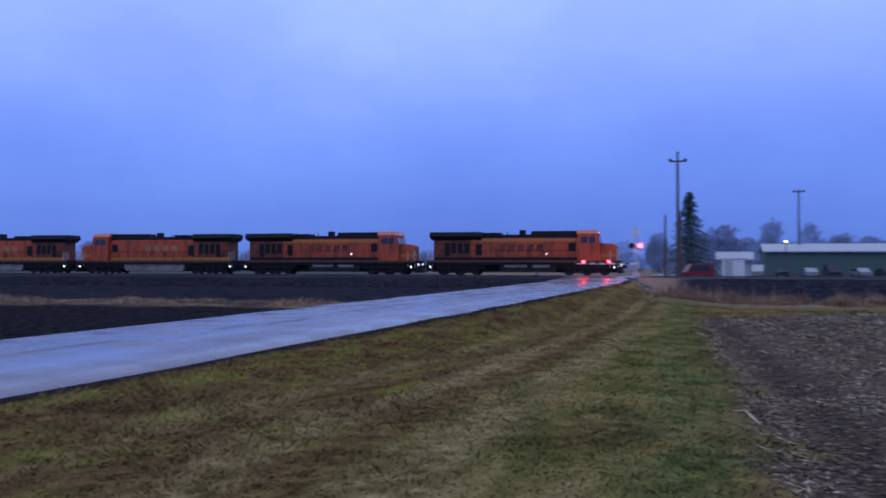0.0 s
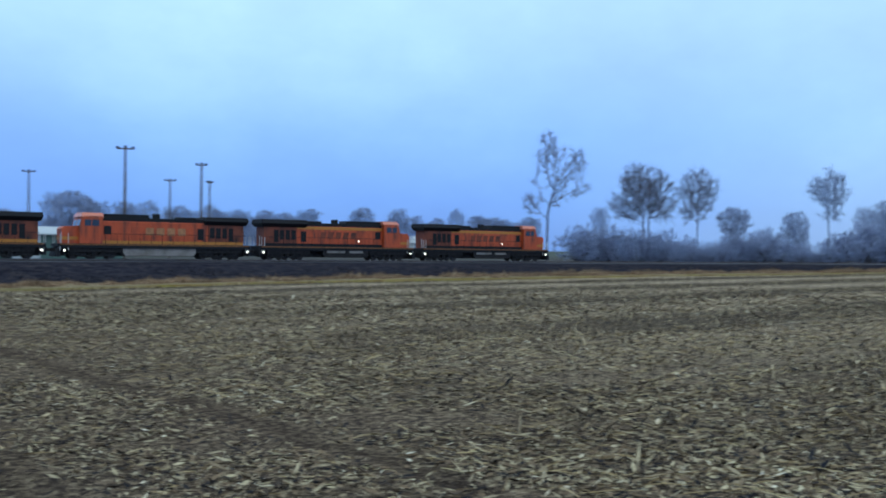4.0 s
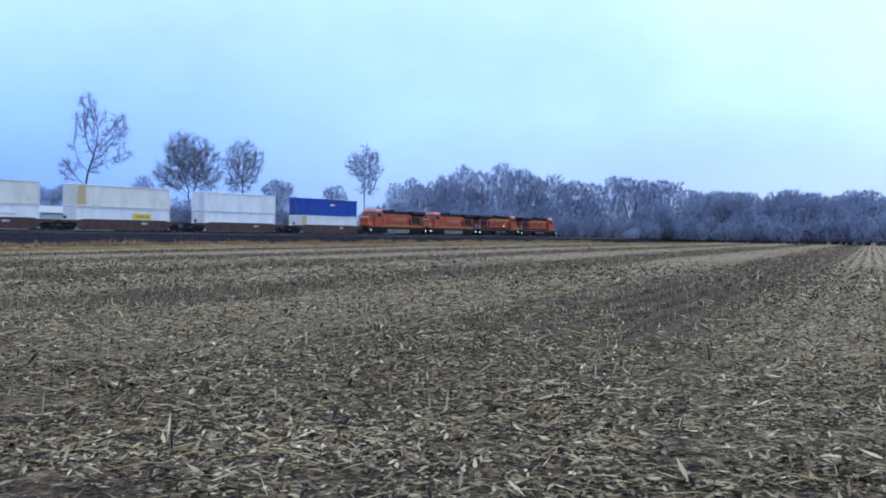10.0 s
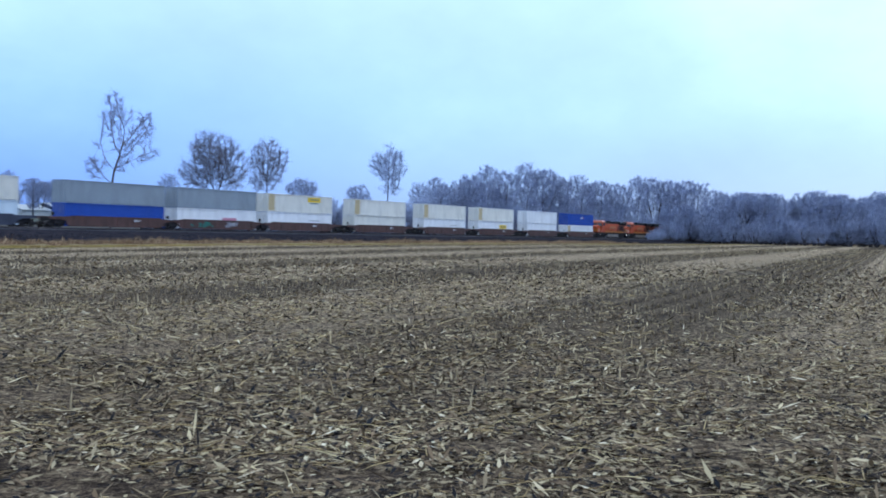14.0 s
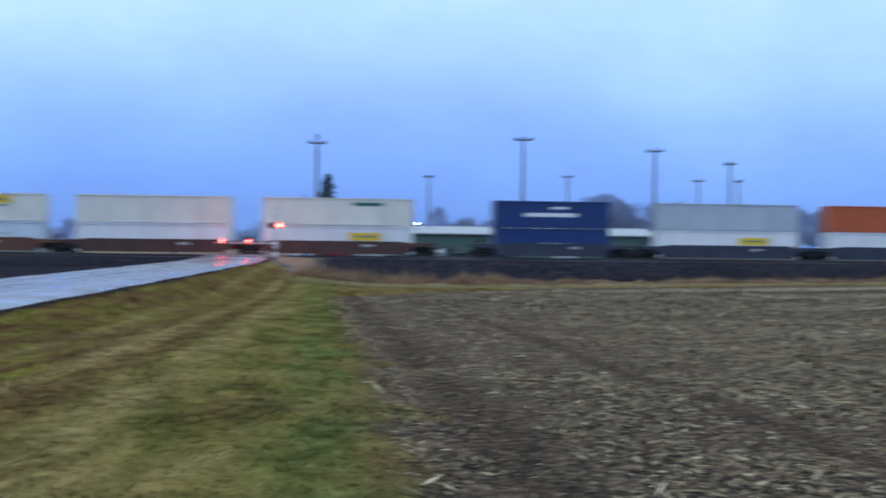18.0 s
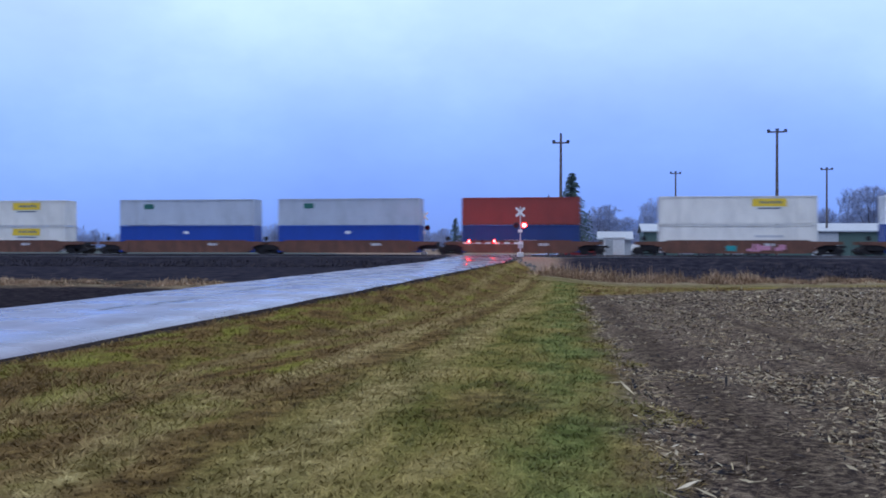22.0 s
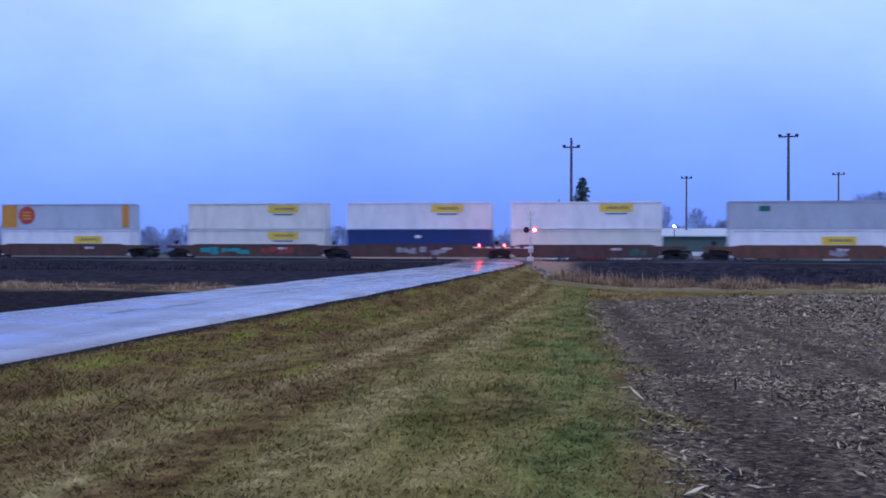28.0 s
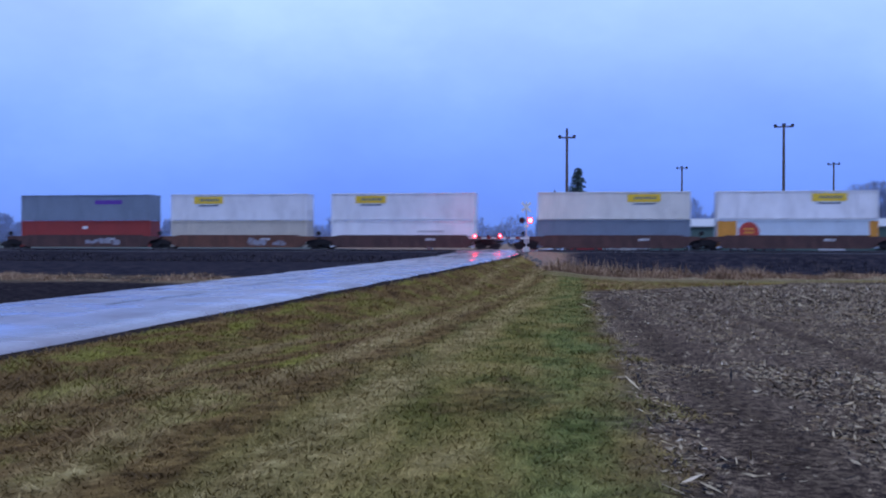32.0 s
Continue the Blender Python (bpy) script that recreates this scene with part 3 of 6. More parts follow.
M_LETTER = material("faded_lettering", (0.36, 0.16, 0.065), 0.6, vary=0.3, scale=2)
# cab roof: sky light from above is painted in as a paler orange
M_SKYROOF = material("skylit_orange_roof", (0.60, 0.20, 0.13), 0.35, vary=0.15, scale=2)
M_SOOT = material("sooty_orange", (0.15, 0.034, 0.014), 0.65, vary=0.5, scale=0.9, second=(0.04, 0.015, 0.01))
M_YELLOW = material("loco_yellow", (0.46, 0.18, 0.018), 0.45, vary=0.15)
M_STRIPE = material("grimy_yellow", (0.2, 0.075, 0.014), 0.6, vary=0.4, scale=2)
M_BLACK = material("loco_black", (0.012, 0.012, 0.015), 0.7, vary=0.3, spec=0.25)
M_GRIME = material("underframe_grime", (0.02, 0.018, 0.019), 0.8, vary=0.45, scale=3, spec=0.25)
M_TANK = material("fuel_tank_paint", (0.24, 0.21, 0.19), 0.65, vary=0.15, scale=1.0, fine=12, second=(0.16, 0.135, 0.115))
M_GLASS = material("cab_glass", (0.02, 0.025, 0.035), 0.08, vary=0.1, bump=0, spec=0.8)
M_WHITE = material("white_handrail", (0.62, 0.6, 0.58), 0.5)
M_WHEEL = material("wheel_steel", (0.06, 0.05, 0.045), 0.55, 0.5)
M_HEADLIGHT = material("headlight_glow", (1, 0.95, 0.85), 0.3, bump=0, glow=((1.0, 0.93, 0.8), 6.0))
M_STEPLIGHT = material("step_light_glow", (1, 0.9, 0.75), 0.3, bump=0, glow=((1.0, 0.88, 0.68), 4.0))
M_REDGLOW = material("red_lamp_glow", (1, 0.05, 0.03), 0.3, bump=0, glow=((1.0, 0.006, 0.002), 240.0))
M_REDDARK = material("red_lens_dark", (0.10, 0.012, 0.012), 0.25, bump=0)
M_MAST = material("mast_aluminium", (0.5, 0.5, 0.5), 0.45, 0.3)
M_LAMPBLACK = material("signal_black", (0.02, 0.02, 0.022), 0.6)
M_WOODPOLE = material("pole_timber", (0.10, 0.082, 0.072), 0.85, vary=0.4, stretch_to=(6, 6, 0.6))
M_BARK = material("bark", (0.085, 0.078, 0.085), 0.9, vary=0.4, stretch_to=(3, 3, 0.5), bump=0.5)
# twigs of the far trees: blue haze is put into their colour
M_HAZETWIG = island_material("twigs", [(0.0, (0.22, 0.25, 0.37)), (0.5, (0.30, 0.34, 0.49)), (1.0, (0.39, 0.43, 0.58))])
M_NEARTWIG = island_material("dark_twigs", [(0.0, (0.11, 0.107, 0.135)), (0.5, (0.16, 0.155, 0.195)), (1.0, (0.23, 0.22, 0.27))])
M_NEEDLE = island_material("needles", [(0.0, (0.045, 0.075, 0.08)), (0.6, (0.085, 0.125, 0.12)), (1.0, (0.13, 0.18, 0.16))])
M_SHEDWALL = material("green_metal_siding", (0.075, 0.125, 0.105), 0.6, vary=0.2)
M_SHEDROOF = material("pale_metal_roof", (0.42, 0.44, 0.46), 0.5, vary=0.15)
M_SHEDBLUE = material("blue_metal_siding", (0.15, 0.23, 0.50), 0.6, vary=0.2)
M_SHEDWHITE = material("white_metal_siding", (0.42, 0.44, 0.45), 0.6, vary=0.15)
M_BOXWHITE = material("white_enamel_cabinet", (0.72, 0.72, 0.7), 0.5, vary=0.1)
M_YARDGLOW = material("yard_lamp_glow", (1, 0.95, 0.8), 0.3, bump=0, glow=((1.0, 0.93, 0.78), 25.0))
M_STRAW = island_material("straw", [(0.0, (0.013, 0.014, 0.018)), (0.2, (0.03, 0.026, 0.026)), (0.36, (0.11, 0.077, 0.05)), (0.52, (0.205, 0.144, 0.088)), (0.72, (0.28, 0.22, 0.138)), (0.89, (0.39, 0.32, 0.2)), (0.96, (0.54, 0.445, 0.27)), (1.0, (0.7, 0.61, 0.45))], 0.75, 0.06)
M_LONGSTRAW = island_material("long_straw", [(0.0, (0.11, 0.075, 0.038)), (0.35, (0.28, 0.19, 0.088)), (0.75, (0.50, 0.375, 0.175)), (1.0, (0.72, 0.58, 0.32))], 0.7, 0.15)
M_STALK = island_material("stubble_stalks", [(0.0, (0.05, 0.036, 0.024)), (0.5, (0.18, 0.135, 0.08)), (1.0, (0.50, 0.40, 0.24))])
M_BLADE = blade_material("verge_blades")
M_TALLGRASS = island_material("dead_tall_grass", [(0.0, (0.13, 0.077, 0.046)), (0.5, (0.28, 0.185, 0.11)), (1.0, (0.47, 0.345, 0.21))])
M_BRUSH = island_material("dark_brush", [(0.0, (0.014, 0.014, 0.022)), (0.6, (0.034, 0.031, 0.04)), (1.0, (0.07, 0.056, 0.052))])
M_STONE = material("field_stone", (0.13, 0.115, 0.105), 0.85, vary=0.5, scale=3, bump=0.5)
M_CAR = material("car_paint_silver", (0.35, 0.36, 0.38), 0.35, 0.4)
M_CARRED = material("car_paint_red", (0.22, 0.02, 0.02), 0.35, 0.2)
M_CARDARK = material("car_paint_dark", (0.04, 0.045, 0.06), 0.35, 0.2)


# ---- ground, road and line ----
def axis(near_span, near_step, far, extra=()):
    a = list(np.arange(-near_span, near_span + 1e-6, near_step))
    v, s = near_span, near_step
    while v < far:
        s *= 1.18
        v += s
        a += [v, -v]
    return np.array(sorted(set(np.round(a + list(extra), 3))))


def build_ground():
    xs = axis(36, 0.5, 4200)
    ys = axis(40, 0.5, 4200, np.arange(60, 116, 1.0))
    gx, gy = np.meshgrid(xs, ys)
    v = np.stack([gx, gy, land(gx, gy)], -1).reshape(-1, 3)
    w = len(xs)
    i = (np.arange(len(ys) - 1)[:, None] * w + np.arange(w - 1)).ravel()
    me = soup("ground", v, np.stack([i, i + 1, i + w + 1, i + w], -1), M_GROUND, smooth=True)
    tagged(new("ground", me), "rolling farm ground, stubble field, verge grass and trackside weeds", "ground", kind="structure")


def build_road():
    ys = np.concatenate([np.arange(-120, 60, 4.0), np.arange(60, 130, 1.5), np.arange(130, 420, 10.0)])
    cross = [(-3.3, -0.10), (-3.1, 0.0), (-1.5, 0.035), (0.0, 0.05), (1.5, 0.035), (3.1, 0.0), (3.3, -0.10)]
    v = []
    for k, y in enumerate(ys):
        edge = 0.06 * math.sin(y * 0.9) + 0.05 * math.sin(y * 2.3 + 1)
        for d, z in cross:
            dd = d + (edge if abs(d) > 2 else 0)
            v.append((ROAD_X - ROAD_SLANT * y + dd / ROAD_COS, y, float(road_z(y)) + z))
    w = len(cross)
    f = [(a * w + j, a * w + j + 1, (a + 1) * w + j + 1, (a + 1) * w + j) for a in range(len(ys) - 1) for j in range(w - 1)]
    road = tagged(new("road", soup("road", v, f, M_ROAD, smooth=True)), "wet worn pale asphalt country road leading to the level crossing", "road", kind="structure")
    rng = random.Random(4)
    for k in range(16):
        y0 = 6 + k * 5.2 + rng.uniform(-2, 2)
        length, width, off = rng.uniform(2.0, 6.0), rng.uniform(0.08, 0.17), rng.choice([-0.1, 0.0, 0.25]) + rng.uniform(-0.12, 0.12)
        pts = [y0 + length * j / 8 for j in range(9)]
        g = Geo()
        vv, ff = [], []
        for j, y in enumerate(pts):
            x = ROAD_X - ROAD_SLANT * y + off + 0.05 * math.sin(3 * y)
            z = float(road_z(y)) + 0.05 - abs(off) * 0.012 + 0.004
            hw = width * (0.4 + 0.6 * math.sin(math.pi * (j + 0.5) / 9))
            vv += [(x - hw, y, z), (x + hw, y, z)]
        ff = [(2 * j, 2 * j + 1, 2 * j + 3, 2 * j + 2) for j in range(8)]
        part("tar_seam", g.add(vv, ff), M_PATCH, road, "dark tar-filled seam in the road")


def build_line():
    """Ballast bed, ties and two rails, with the crossing panels."""
    bed = Geo()
    prof = [(TRACK_Y - 4.8, 0.40), (TRACK_Y - 2.2, 0.66), (TRACK_Y + 2.2, 0.66), (TRACK_Y + 4.8, 0.40)]
    xs = [-900, -300, -120, -60, -23, 0, 60, 120, 240, 500, 1400]
    v = [(x, y, z) for x in xs for y, z in prof]
    bed.add(v, [(4 * i + j, 4 * i + 4 + j, 4 * i + 5 + j, 4 * i + 1 + j) for i in range(len(xs) - 1) for j in range(3)])
    tagged(part("ballast_bed", bed, M_BALLAST), "dark crushed stone ballast under the railway line", "ballast", kind="structure")
    ties = Geo()
    for k in range(-180, 420):
        x = k * 0.56
        ties.box(x - 0.11, x + 0.11, TRACK_Y - 1.3, TRACK_Y + 1.3, 0.55, 0.70)
    tagged(part("railway_ties", ties, M_TIE), "dark timber ties under the rails", "ties", kind="stuff")
    track = empty("railway_track", "pair of steel rails on a low embankment", "railway")
    for y in (-0.75, 0.75):
        g = Geo()
        c = TRACK_Y + y
        outline = [(c - 0.07, 0.70), (c + 0.07, 0.70), (c + 0.07, 0.72), (c + 0.012, 0.74), (c + 0.012, 0.80), (c + 0.036, 0.81), (c + 0.036, RAIL_Z), (c - 0.036, RAIL_Z), (c - 0.036, 0.81), (c - 0.012, 0.80), (c - 0.012, 0.74), (c - 0.07, 0.72)]
        n = len(outline)
        g.add([(-900, yy, z) for yy, z in outline] + [(1400, yy, z) for yy, z in outline], [(i, (i + 1) % n, n + (i + 1) % n, n + i) for i in range(n)])
        part("rail", g, M_RAIL, track)
    cx = ROAD_X - ROAD_SLANT * TRACK_Y
    for y0, y1 in ((-2.4, -0.85), (-0.62, 0.62), (0.85, 2.4)):
        for k in range(3):
            part("crossing_panel", Geo().box(cx - 4.2 + k * 2.8 + 0.02, cx - 4.2 + (k + 1) * 2.8 - 0.02, TRACK_Y + y0, TRACK_Y + y1, 0.62, 0.835, 0.015), M_PANEL, track, "grey concrete crossing panel")
    part("crossing_edge", Geo().box(cx - 1.6, cx + 2.4, TRACK_Y - 2.9, TRACK_Y - 2.6, 0.5, 0.82, 0.02), M_CURB, track, "pale concrete edge beam")


build_ground()
build_road()
build_line()


# ---- the train: each vehicle's origin is its front coupler at rail height, +x ahead ----
def bogie(parent, x, axles, radius, spread, heavy, turned=0):
    """A truck with side frames, springs and wheels."""
    b = part("truck", Geo().box(x - spread - 0.45, x + spread + 0.45, -0.35, 0.35, radius - 0.05, radius + 0.28, 0.05), M_GRIME, parent)
    for s in (-1, 1):
        g = Geo()
        y = 1.02 * s
        g.prism([(x - spread - 0.5, radius + 0.10), (x - spread - 0.3, radius + 0.24), (x - spread * 0.45, radius + 0.22), (x - spread * 0.3, radius - 0.16), (x + spread * 0.3, radius - 0.16), (x + spread * 0.45, radius + 0.22), (x + spread + 0.3, radius + 0.24), (x + spread + 0.5, radius + 0.10), (x + spread + 0.5, radius - 0.12), (x + spread + 0.2, radius - 0.14), (x + spread * 0.4, radius - 0.34), (x - spread * 0.4, radius - 0.34), (x - spread - 0.2, radius - 0.14), (x - spread - 0.5, radius - 0.12)], y - 0.09, y + 0.09)
        part("side_frame", g, M_GRIME, b)
        for k in range(axles):
            wx = x - spread + 2 * spread * k / (axles - 1)
            part("wheel", Geo().wheel(wx, 0.80 * s, 0.66 * s, radius, radius), M_WHEEL, b)
            part("axle_box", Geo().box(wx - 0.17, wx + 0.17, y - 0.16, y + 0.16, radius - 0.16, radius + 0.16, 0.03), M_GRIME, b)
        if heavy:
            for k in range(axles - 1):
                wx = x - spread + 2 * spread * (k + 0.5) / (axles - 1)
                part("spring", Geo().rod((wx, y, radius - 0.1), (wx, y, radius + 0.32), 0.11, sides=8), M_GRIME, b)
    return b


LOCO_LENGTH = 21.6


def locomotive(letters, newer):
    """A six-axle hood diesel, orange and black with yellow bands."""
    L = LOCO_LENGTH
    e = empty("locomotive", "orange and black six-axle freight locomotive with yellow bands", "locomotive", "locomotives of the train")
    # frame and walkway, 0.6 m in from the couplers
    part("underframe", Geo().box(-L + 0.55, -0.55, -1.5, 1.5, 1.15, 1.42, 0.04), M_BLACK, e, "black frame with walkway")
    for s in (-1, 1):
        part("frame_stripe", Geo().box(-L + 0.75, -0.75, 1.502 * s - 0.01, 1.502 * s + 0.01, 1.28, 1.38), M_STRIPE, e, "yellow frame stripe")
    # nose
    nose = Geo().prism([(-1.05, 1.42), (-1.0, 2.75), (-1.3, 2.98), (-3.0, 3.08), (-3.0, 1.42)], -0.95, 0.95)
    part("nose", nose, M_ORANGE, e, "orange short nose")
    part("nose_band", Geo().prism([(-0.99, 1.75), (-0.96, 2.05), (-3.0, 2.05), (-3.0, 1.75)], -0.965, 0.965), M_YELLOW, e, "yellow nose band")
    # cab
    cab = part("cab", Geo().prism([(-2.6, 1.42), (-2.6, 2.9), (-2.85, 3.75), (-3.05, 3.95), (-4.9, 3.95), (-4.9, 1.42)], -1.5, 1.5), M_ORANGE, e, "orange cab")
    roof = Geo()
    roof.add([(-2.75, -1.52, 3.88), (-5.0, -1.52, 3.88), (-5.0, 1.52, 3.88), (-2.75, 1.52, 3.88), (-2.95, -1.15, 4.28), (-5.0, -1.15, 4.28), (-5.0, 1.15, 4.28), (-2.95, 1.15, 4.28)],
             [(0, 1, 2, 3), (4, 7, 6, 5), (0, 4, 5, 1), (3, 2, 6, 7), (0, 3, 7, 4), (1, 5, 6, 2)])
    part("cab_roof", roof, M_SKYROOF, cab, "orange cab roof painted pale as if catching the sky")
    for s in (-1, 1):
        for x0, x1 in ((-4.55, -3.85), (-3.75, -3.1)):
            part("cab_window", Geo().box(x0, x1, 1.502 * s - 0.012, 1.502 * s + 0.012, 3.05, 3.62, 0.005), M_GLASS, cab, "dark cab side window")
        part("windshield", Geo().add([(-2.60, 0.12 * s, 3.0), (-2.60, 1.3 * s, 3.0), (-2.78, 1.3 * s, 3.62), (-2.78, 0.12 * s, 3.62)], [(0, 1, 2, 3)] if s > 0 else [(3, 2, 1, 0)]), M_GLASS, cab, "dark windshield")
        part("number_board", Geo().box(-3.05, -2.86, 0.35 * s - 0.28, 0.35 * s + 0.28, 3.86, 4.1), M_BLACK, cab)
    part("headlight", Geo().rod((-2.9, 0, 4.0), (-2.84, 0, 4.0), 0.12, sides=12), M_HEADLIGHT if newer else M_GLASS, cab, "bright headlight" if newer else "dark headlight")
    # hood, engine room, radiators
    lo = 3.55
    hood = part("hood", Geo().box(-16.3, -4.9, -1.0, 1.0, 1.42, lo, 0.05), M_ORANGE, e, "orange engine hood with doors")
    part("hood_roof", Geo().prism([(-4.9, lo), (-4.9, 4.22), (-9.8, 4.22), (-9.9, lo + 0.35), (-16.3, lo + 0.35), (-16.3, lo)], -0.85, 0.85), M_BLACK, e, "black hood roof")
    rad = part("radiator_hood", Geo().box(-L + 1.2, -16.3, -1.05, 1.05, 1.42, 3.42, 0.05), M_SOOT, e, "soot-stained orange rear hood")
    flare = Geo()
    x0, x1 = -L + 0.95, -15.2 if newer else -15.9
    flare.add([(x0, -1.06, 3.38), (x1, -1.06, 3.38), (x1, 1.06, 3.38), (x0, 1.06, 3.38), (x0 - 0.15, -1.5, 3.75), (x1 + 0.1, -1.5, 3.75), (x1 + 0.1, 1.5, 3.75), (x0 - 0.15, 1.5, 3.75), (x0 - 0.1, -1.35, 4.16), (x1, -1.35, 4.16), (x1, 1.35, 4.16), (x0 - 0.1, 1.35, 4.16)],
              [(0, 3, 2, 1), (8, 9, 10, 11), (0, 1, 5, 4), (4, 5, 9, 8), (2, 3, 7, 6), (6, 7, 11, 10), (1, 2, 6, 5), (5, 6, 10, 9), (3, 0, 4, 7), (7, 4, 8, 11)])
    part("radiator_housing", flare, M_BLACK, e, "black overhanging radiator housing")
    part("exhaust", Geo().box(-11.2, -10.6, -0.35, 0.35, lo + 0.3, 4.35, 0.04), M_BLACK, e)
    part("roof_horn", Geo().rod((-12.6, 0.2, lo + 0.3), (-12.6, 0.2, 4.15), 0.05, sides=6), M_BLACK, e)
    part("dynamic_brake_housing", Geo().box(-15.0, -13.2, -0.9, 0.9, lo + 0.3, 4.1, 0.06), M_BLACK, e)
    for s in (-1, 1):
        part("hood_band", Geo().box(-16.3, -4.9, 1.003 * s - 0.012, 1.003 * s + 0.012, 3.22, 3.5), M_YELLOW if newer else M_ORANGE, e, "band along the hood top")
        part("lower_band", Geo().box(-L + 1.25, -4.9, 1.053 * s - 0.014, 1.053 * s + 0.014, 1.44, 1.72), M_BLACK if newer else M_YELLOW, e, "band along the hood foot")
        # doors, grilles and intakes
        for k in range(9):
            x = -6.3 - k * 1.08
            part("hood_door", Geo().box(x - 0.49, x + 0.49, 1.012 * s - 0.02, 1.012 * s + 0.02, 1.8, 3.1, 0.012), M_ORANGE, e)
        for k in range(4):
            x = -16.75 - k * 0.72
            part("intake_grille", Geo().box(x - 0.27, x + 0.27, 1.06 * s - 0.02, 1.06 * s + 0.02, 2.1 if k < 3 else 1.8, 3.1), M_BLACK, e, "dark intake grille")
        part("air_intake", Geo().box(-5.9, -5.15, 1.02 * s - 0.02, 1.02 * s + 0.02, 2.3, 3.1, 0.01), M_BLACK, e, "dark square intake")
        part("access_hatch", Geo().box(-15.8, -15.1, 1.02 * s - 0.02, 1.02 * s + 0.02, 1.9, 3.0, 0.01), M_BLACK, e, "dark open louvre")
        # the lettering, as plain bars
        for k in range(letters):
            x = (-9.9 - k * 1.15) if not newer else (-9.0 - k * 1.0)
            w, slant = (0.42, 0.0) if not newer else (0.34, 0.16)
            g = Geo().prism([(x - w, 2.28), (x + w, 2.28), (x + w + slant, 2.98), (x - w + slant, 2.98)], 1.034 * s - 0.004, 1.034 * s + 0.006)
            part("letter_bar", g, M_LETTER if not newer else M_SOOT, e, "plain bar of lettering")
        # walkway rail
        for k in range(13):
            x = -5.2 - k * 1.18
            part("handrail_post", Geo().rod((x, 1.46 * s, 1.42), (x, 1.46 * s, 2.35), 0.022, sides=5), M_BLACK, e)
        part("handrail", Geo().rod((-5.2, 1.46 * s, 2.35), (-L + 1.1, 1.46 * s, 2.35), 0.024, sides=5), M_BLACK, e)
        for x in (-0.75, -1.55, -L + 0.75, -L + 1.1):
            part("grab_rail", Geo().rod((x, 1.45 * s, 0.75), (x, 1.45 * s, 2.3), 0.03, sides=5), M_WHITE, e, "white grab rail")
        for x0 in (-1.6, -L + 0.65):
            for k in range(3):
                part("step", Geo().box(x0, x0 + 0.75, 1.3 * s - 0.15, 1.3 * s + 0.15, 0.45 + 0.32 * k, 0.49 + 0.32 * k), M_BLACK, e)
        part("ditch_light", Geo().rod((-0.58, 0.85 * s, 1.0), (-0.5, 0.85 * s, 1.0), 0.1, sides=10), M_STEPLIGHT if newer else M_GLASS, e, "glowing ditch light" if newer else "dark ditch light")
        for x in (-1.15, -L + 0.95):
            part("step_light", Geo().rod((x, 1.50 * s, 0.78), (x, 1.56 * s, 0.78), 0.085, sides=10), M_STEPLIGHT, e, "glowing step light")
        if newer:
            part("walkway_light", Geo().rod((-8.2, 1.04 * s, 2.05), (-8.2, 1.1 * s, 2.05), 0.07, sides=8), M_STEPLIGHT, e, "glowing walkway lamp")
        part("air_reservoir", Geo().rod((-13.2, 1.15 * s, 1.0), (-15.0, 1.15 * s, 1.0), 0.16, sides=10), M_GRIME, e)
    x1 = -13.1 if newer else -14.8
    part("fuel_tank", Geo().prism([(-7.0, 1.13), (x1, 1.13), (x1, 0.62), (x1 + 0.3, 0.32), (-7.3, 0.32), (-7.0, 0.62)], -1.38, 1.38), M_TANK if not newer else M_GRIME, e, "grimy fuel tank")
    if newer:
        for s in (-1, 1):
            for x0, x1 in ((-9.6, -7.8), (-12.6, -10.2)):
                part("tank_panel", Geo().box(x0, x1, 1.39 * s - 0.02, 1.39 * s + 0.02, 0.75, 1.0), M_TANK, e, "pale tank panel")
    # plain dark box and panels added to close light gaps below the frame
    part("underbody", Geo().box(-L + 1.0, -1.0, -0.6, 0.6, 0.28, 1.16), M_GRIME, e, "dark box added under the frame to block light")
    for s in (-1, 1):
        for x0, x1 in ((-6.9, -1.5), (-L + 1.5, -L + 6.9)):
            part("truck_shroud", Geo().box(x0, x1, 1.2 * s - 0.1, 1.2 * s + 0.1, 0.62, 1.14, 0.02), M_GRIME, e, "dark filler panel added over the truck")
        part("walkway_side", Geo().box(-L + 0.7, -0.75, 1.47 * s - 0.03, 1.47 * s + 0.03, 1.02, 1.16), M_BLACK, e)
    part("pilot_plow", Geo().prism([(-0.35, 0.2), (-0.55, 0.95), (-0.8, 1.15), (-0.8, 0.2)], -1.4, 1.4), M_BLACK, e, "black plow")
    part("rear_pilot", Geo().box(-L + 0.5, -L + 0.75, -1.4, 1.4, 0.35, 1.15), M_BLACK, e)
    for x0, x1 in ((-0.6, 0.0), (-L, -L + 0.6)):
        part("coupler", Geo().box(x0, x1, -0.16, 0.16, 0.68, 0.98, 0.03), M_GRIME, e)
    for x in (-4.1, -L + 3.9):
        bogie(e, x, 3, 0.52, 1.85, True)
    for s in (-1, 1):
        for x0 in (-0.9, -L + 0.55):
            part("end_rail", Geo().rod((x0, 1.3 * s, 1.42), (x0, 1.3 * s, 2.45), 0.025, sides=5), M_WHITE, e)
    for ob in e.children_recursive:
        ob.data.transform(Matrix.Diagonal((1, 1, 1.1, 1)))
    return e


CONTAINER_Z = {"low": 0.30, "high": 3.17}
PAINT = {}


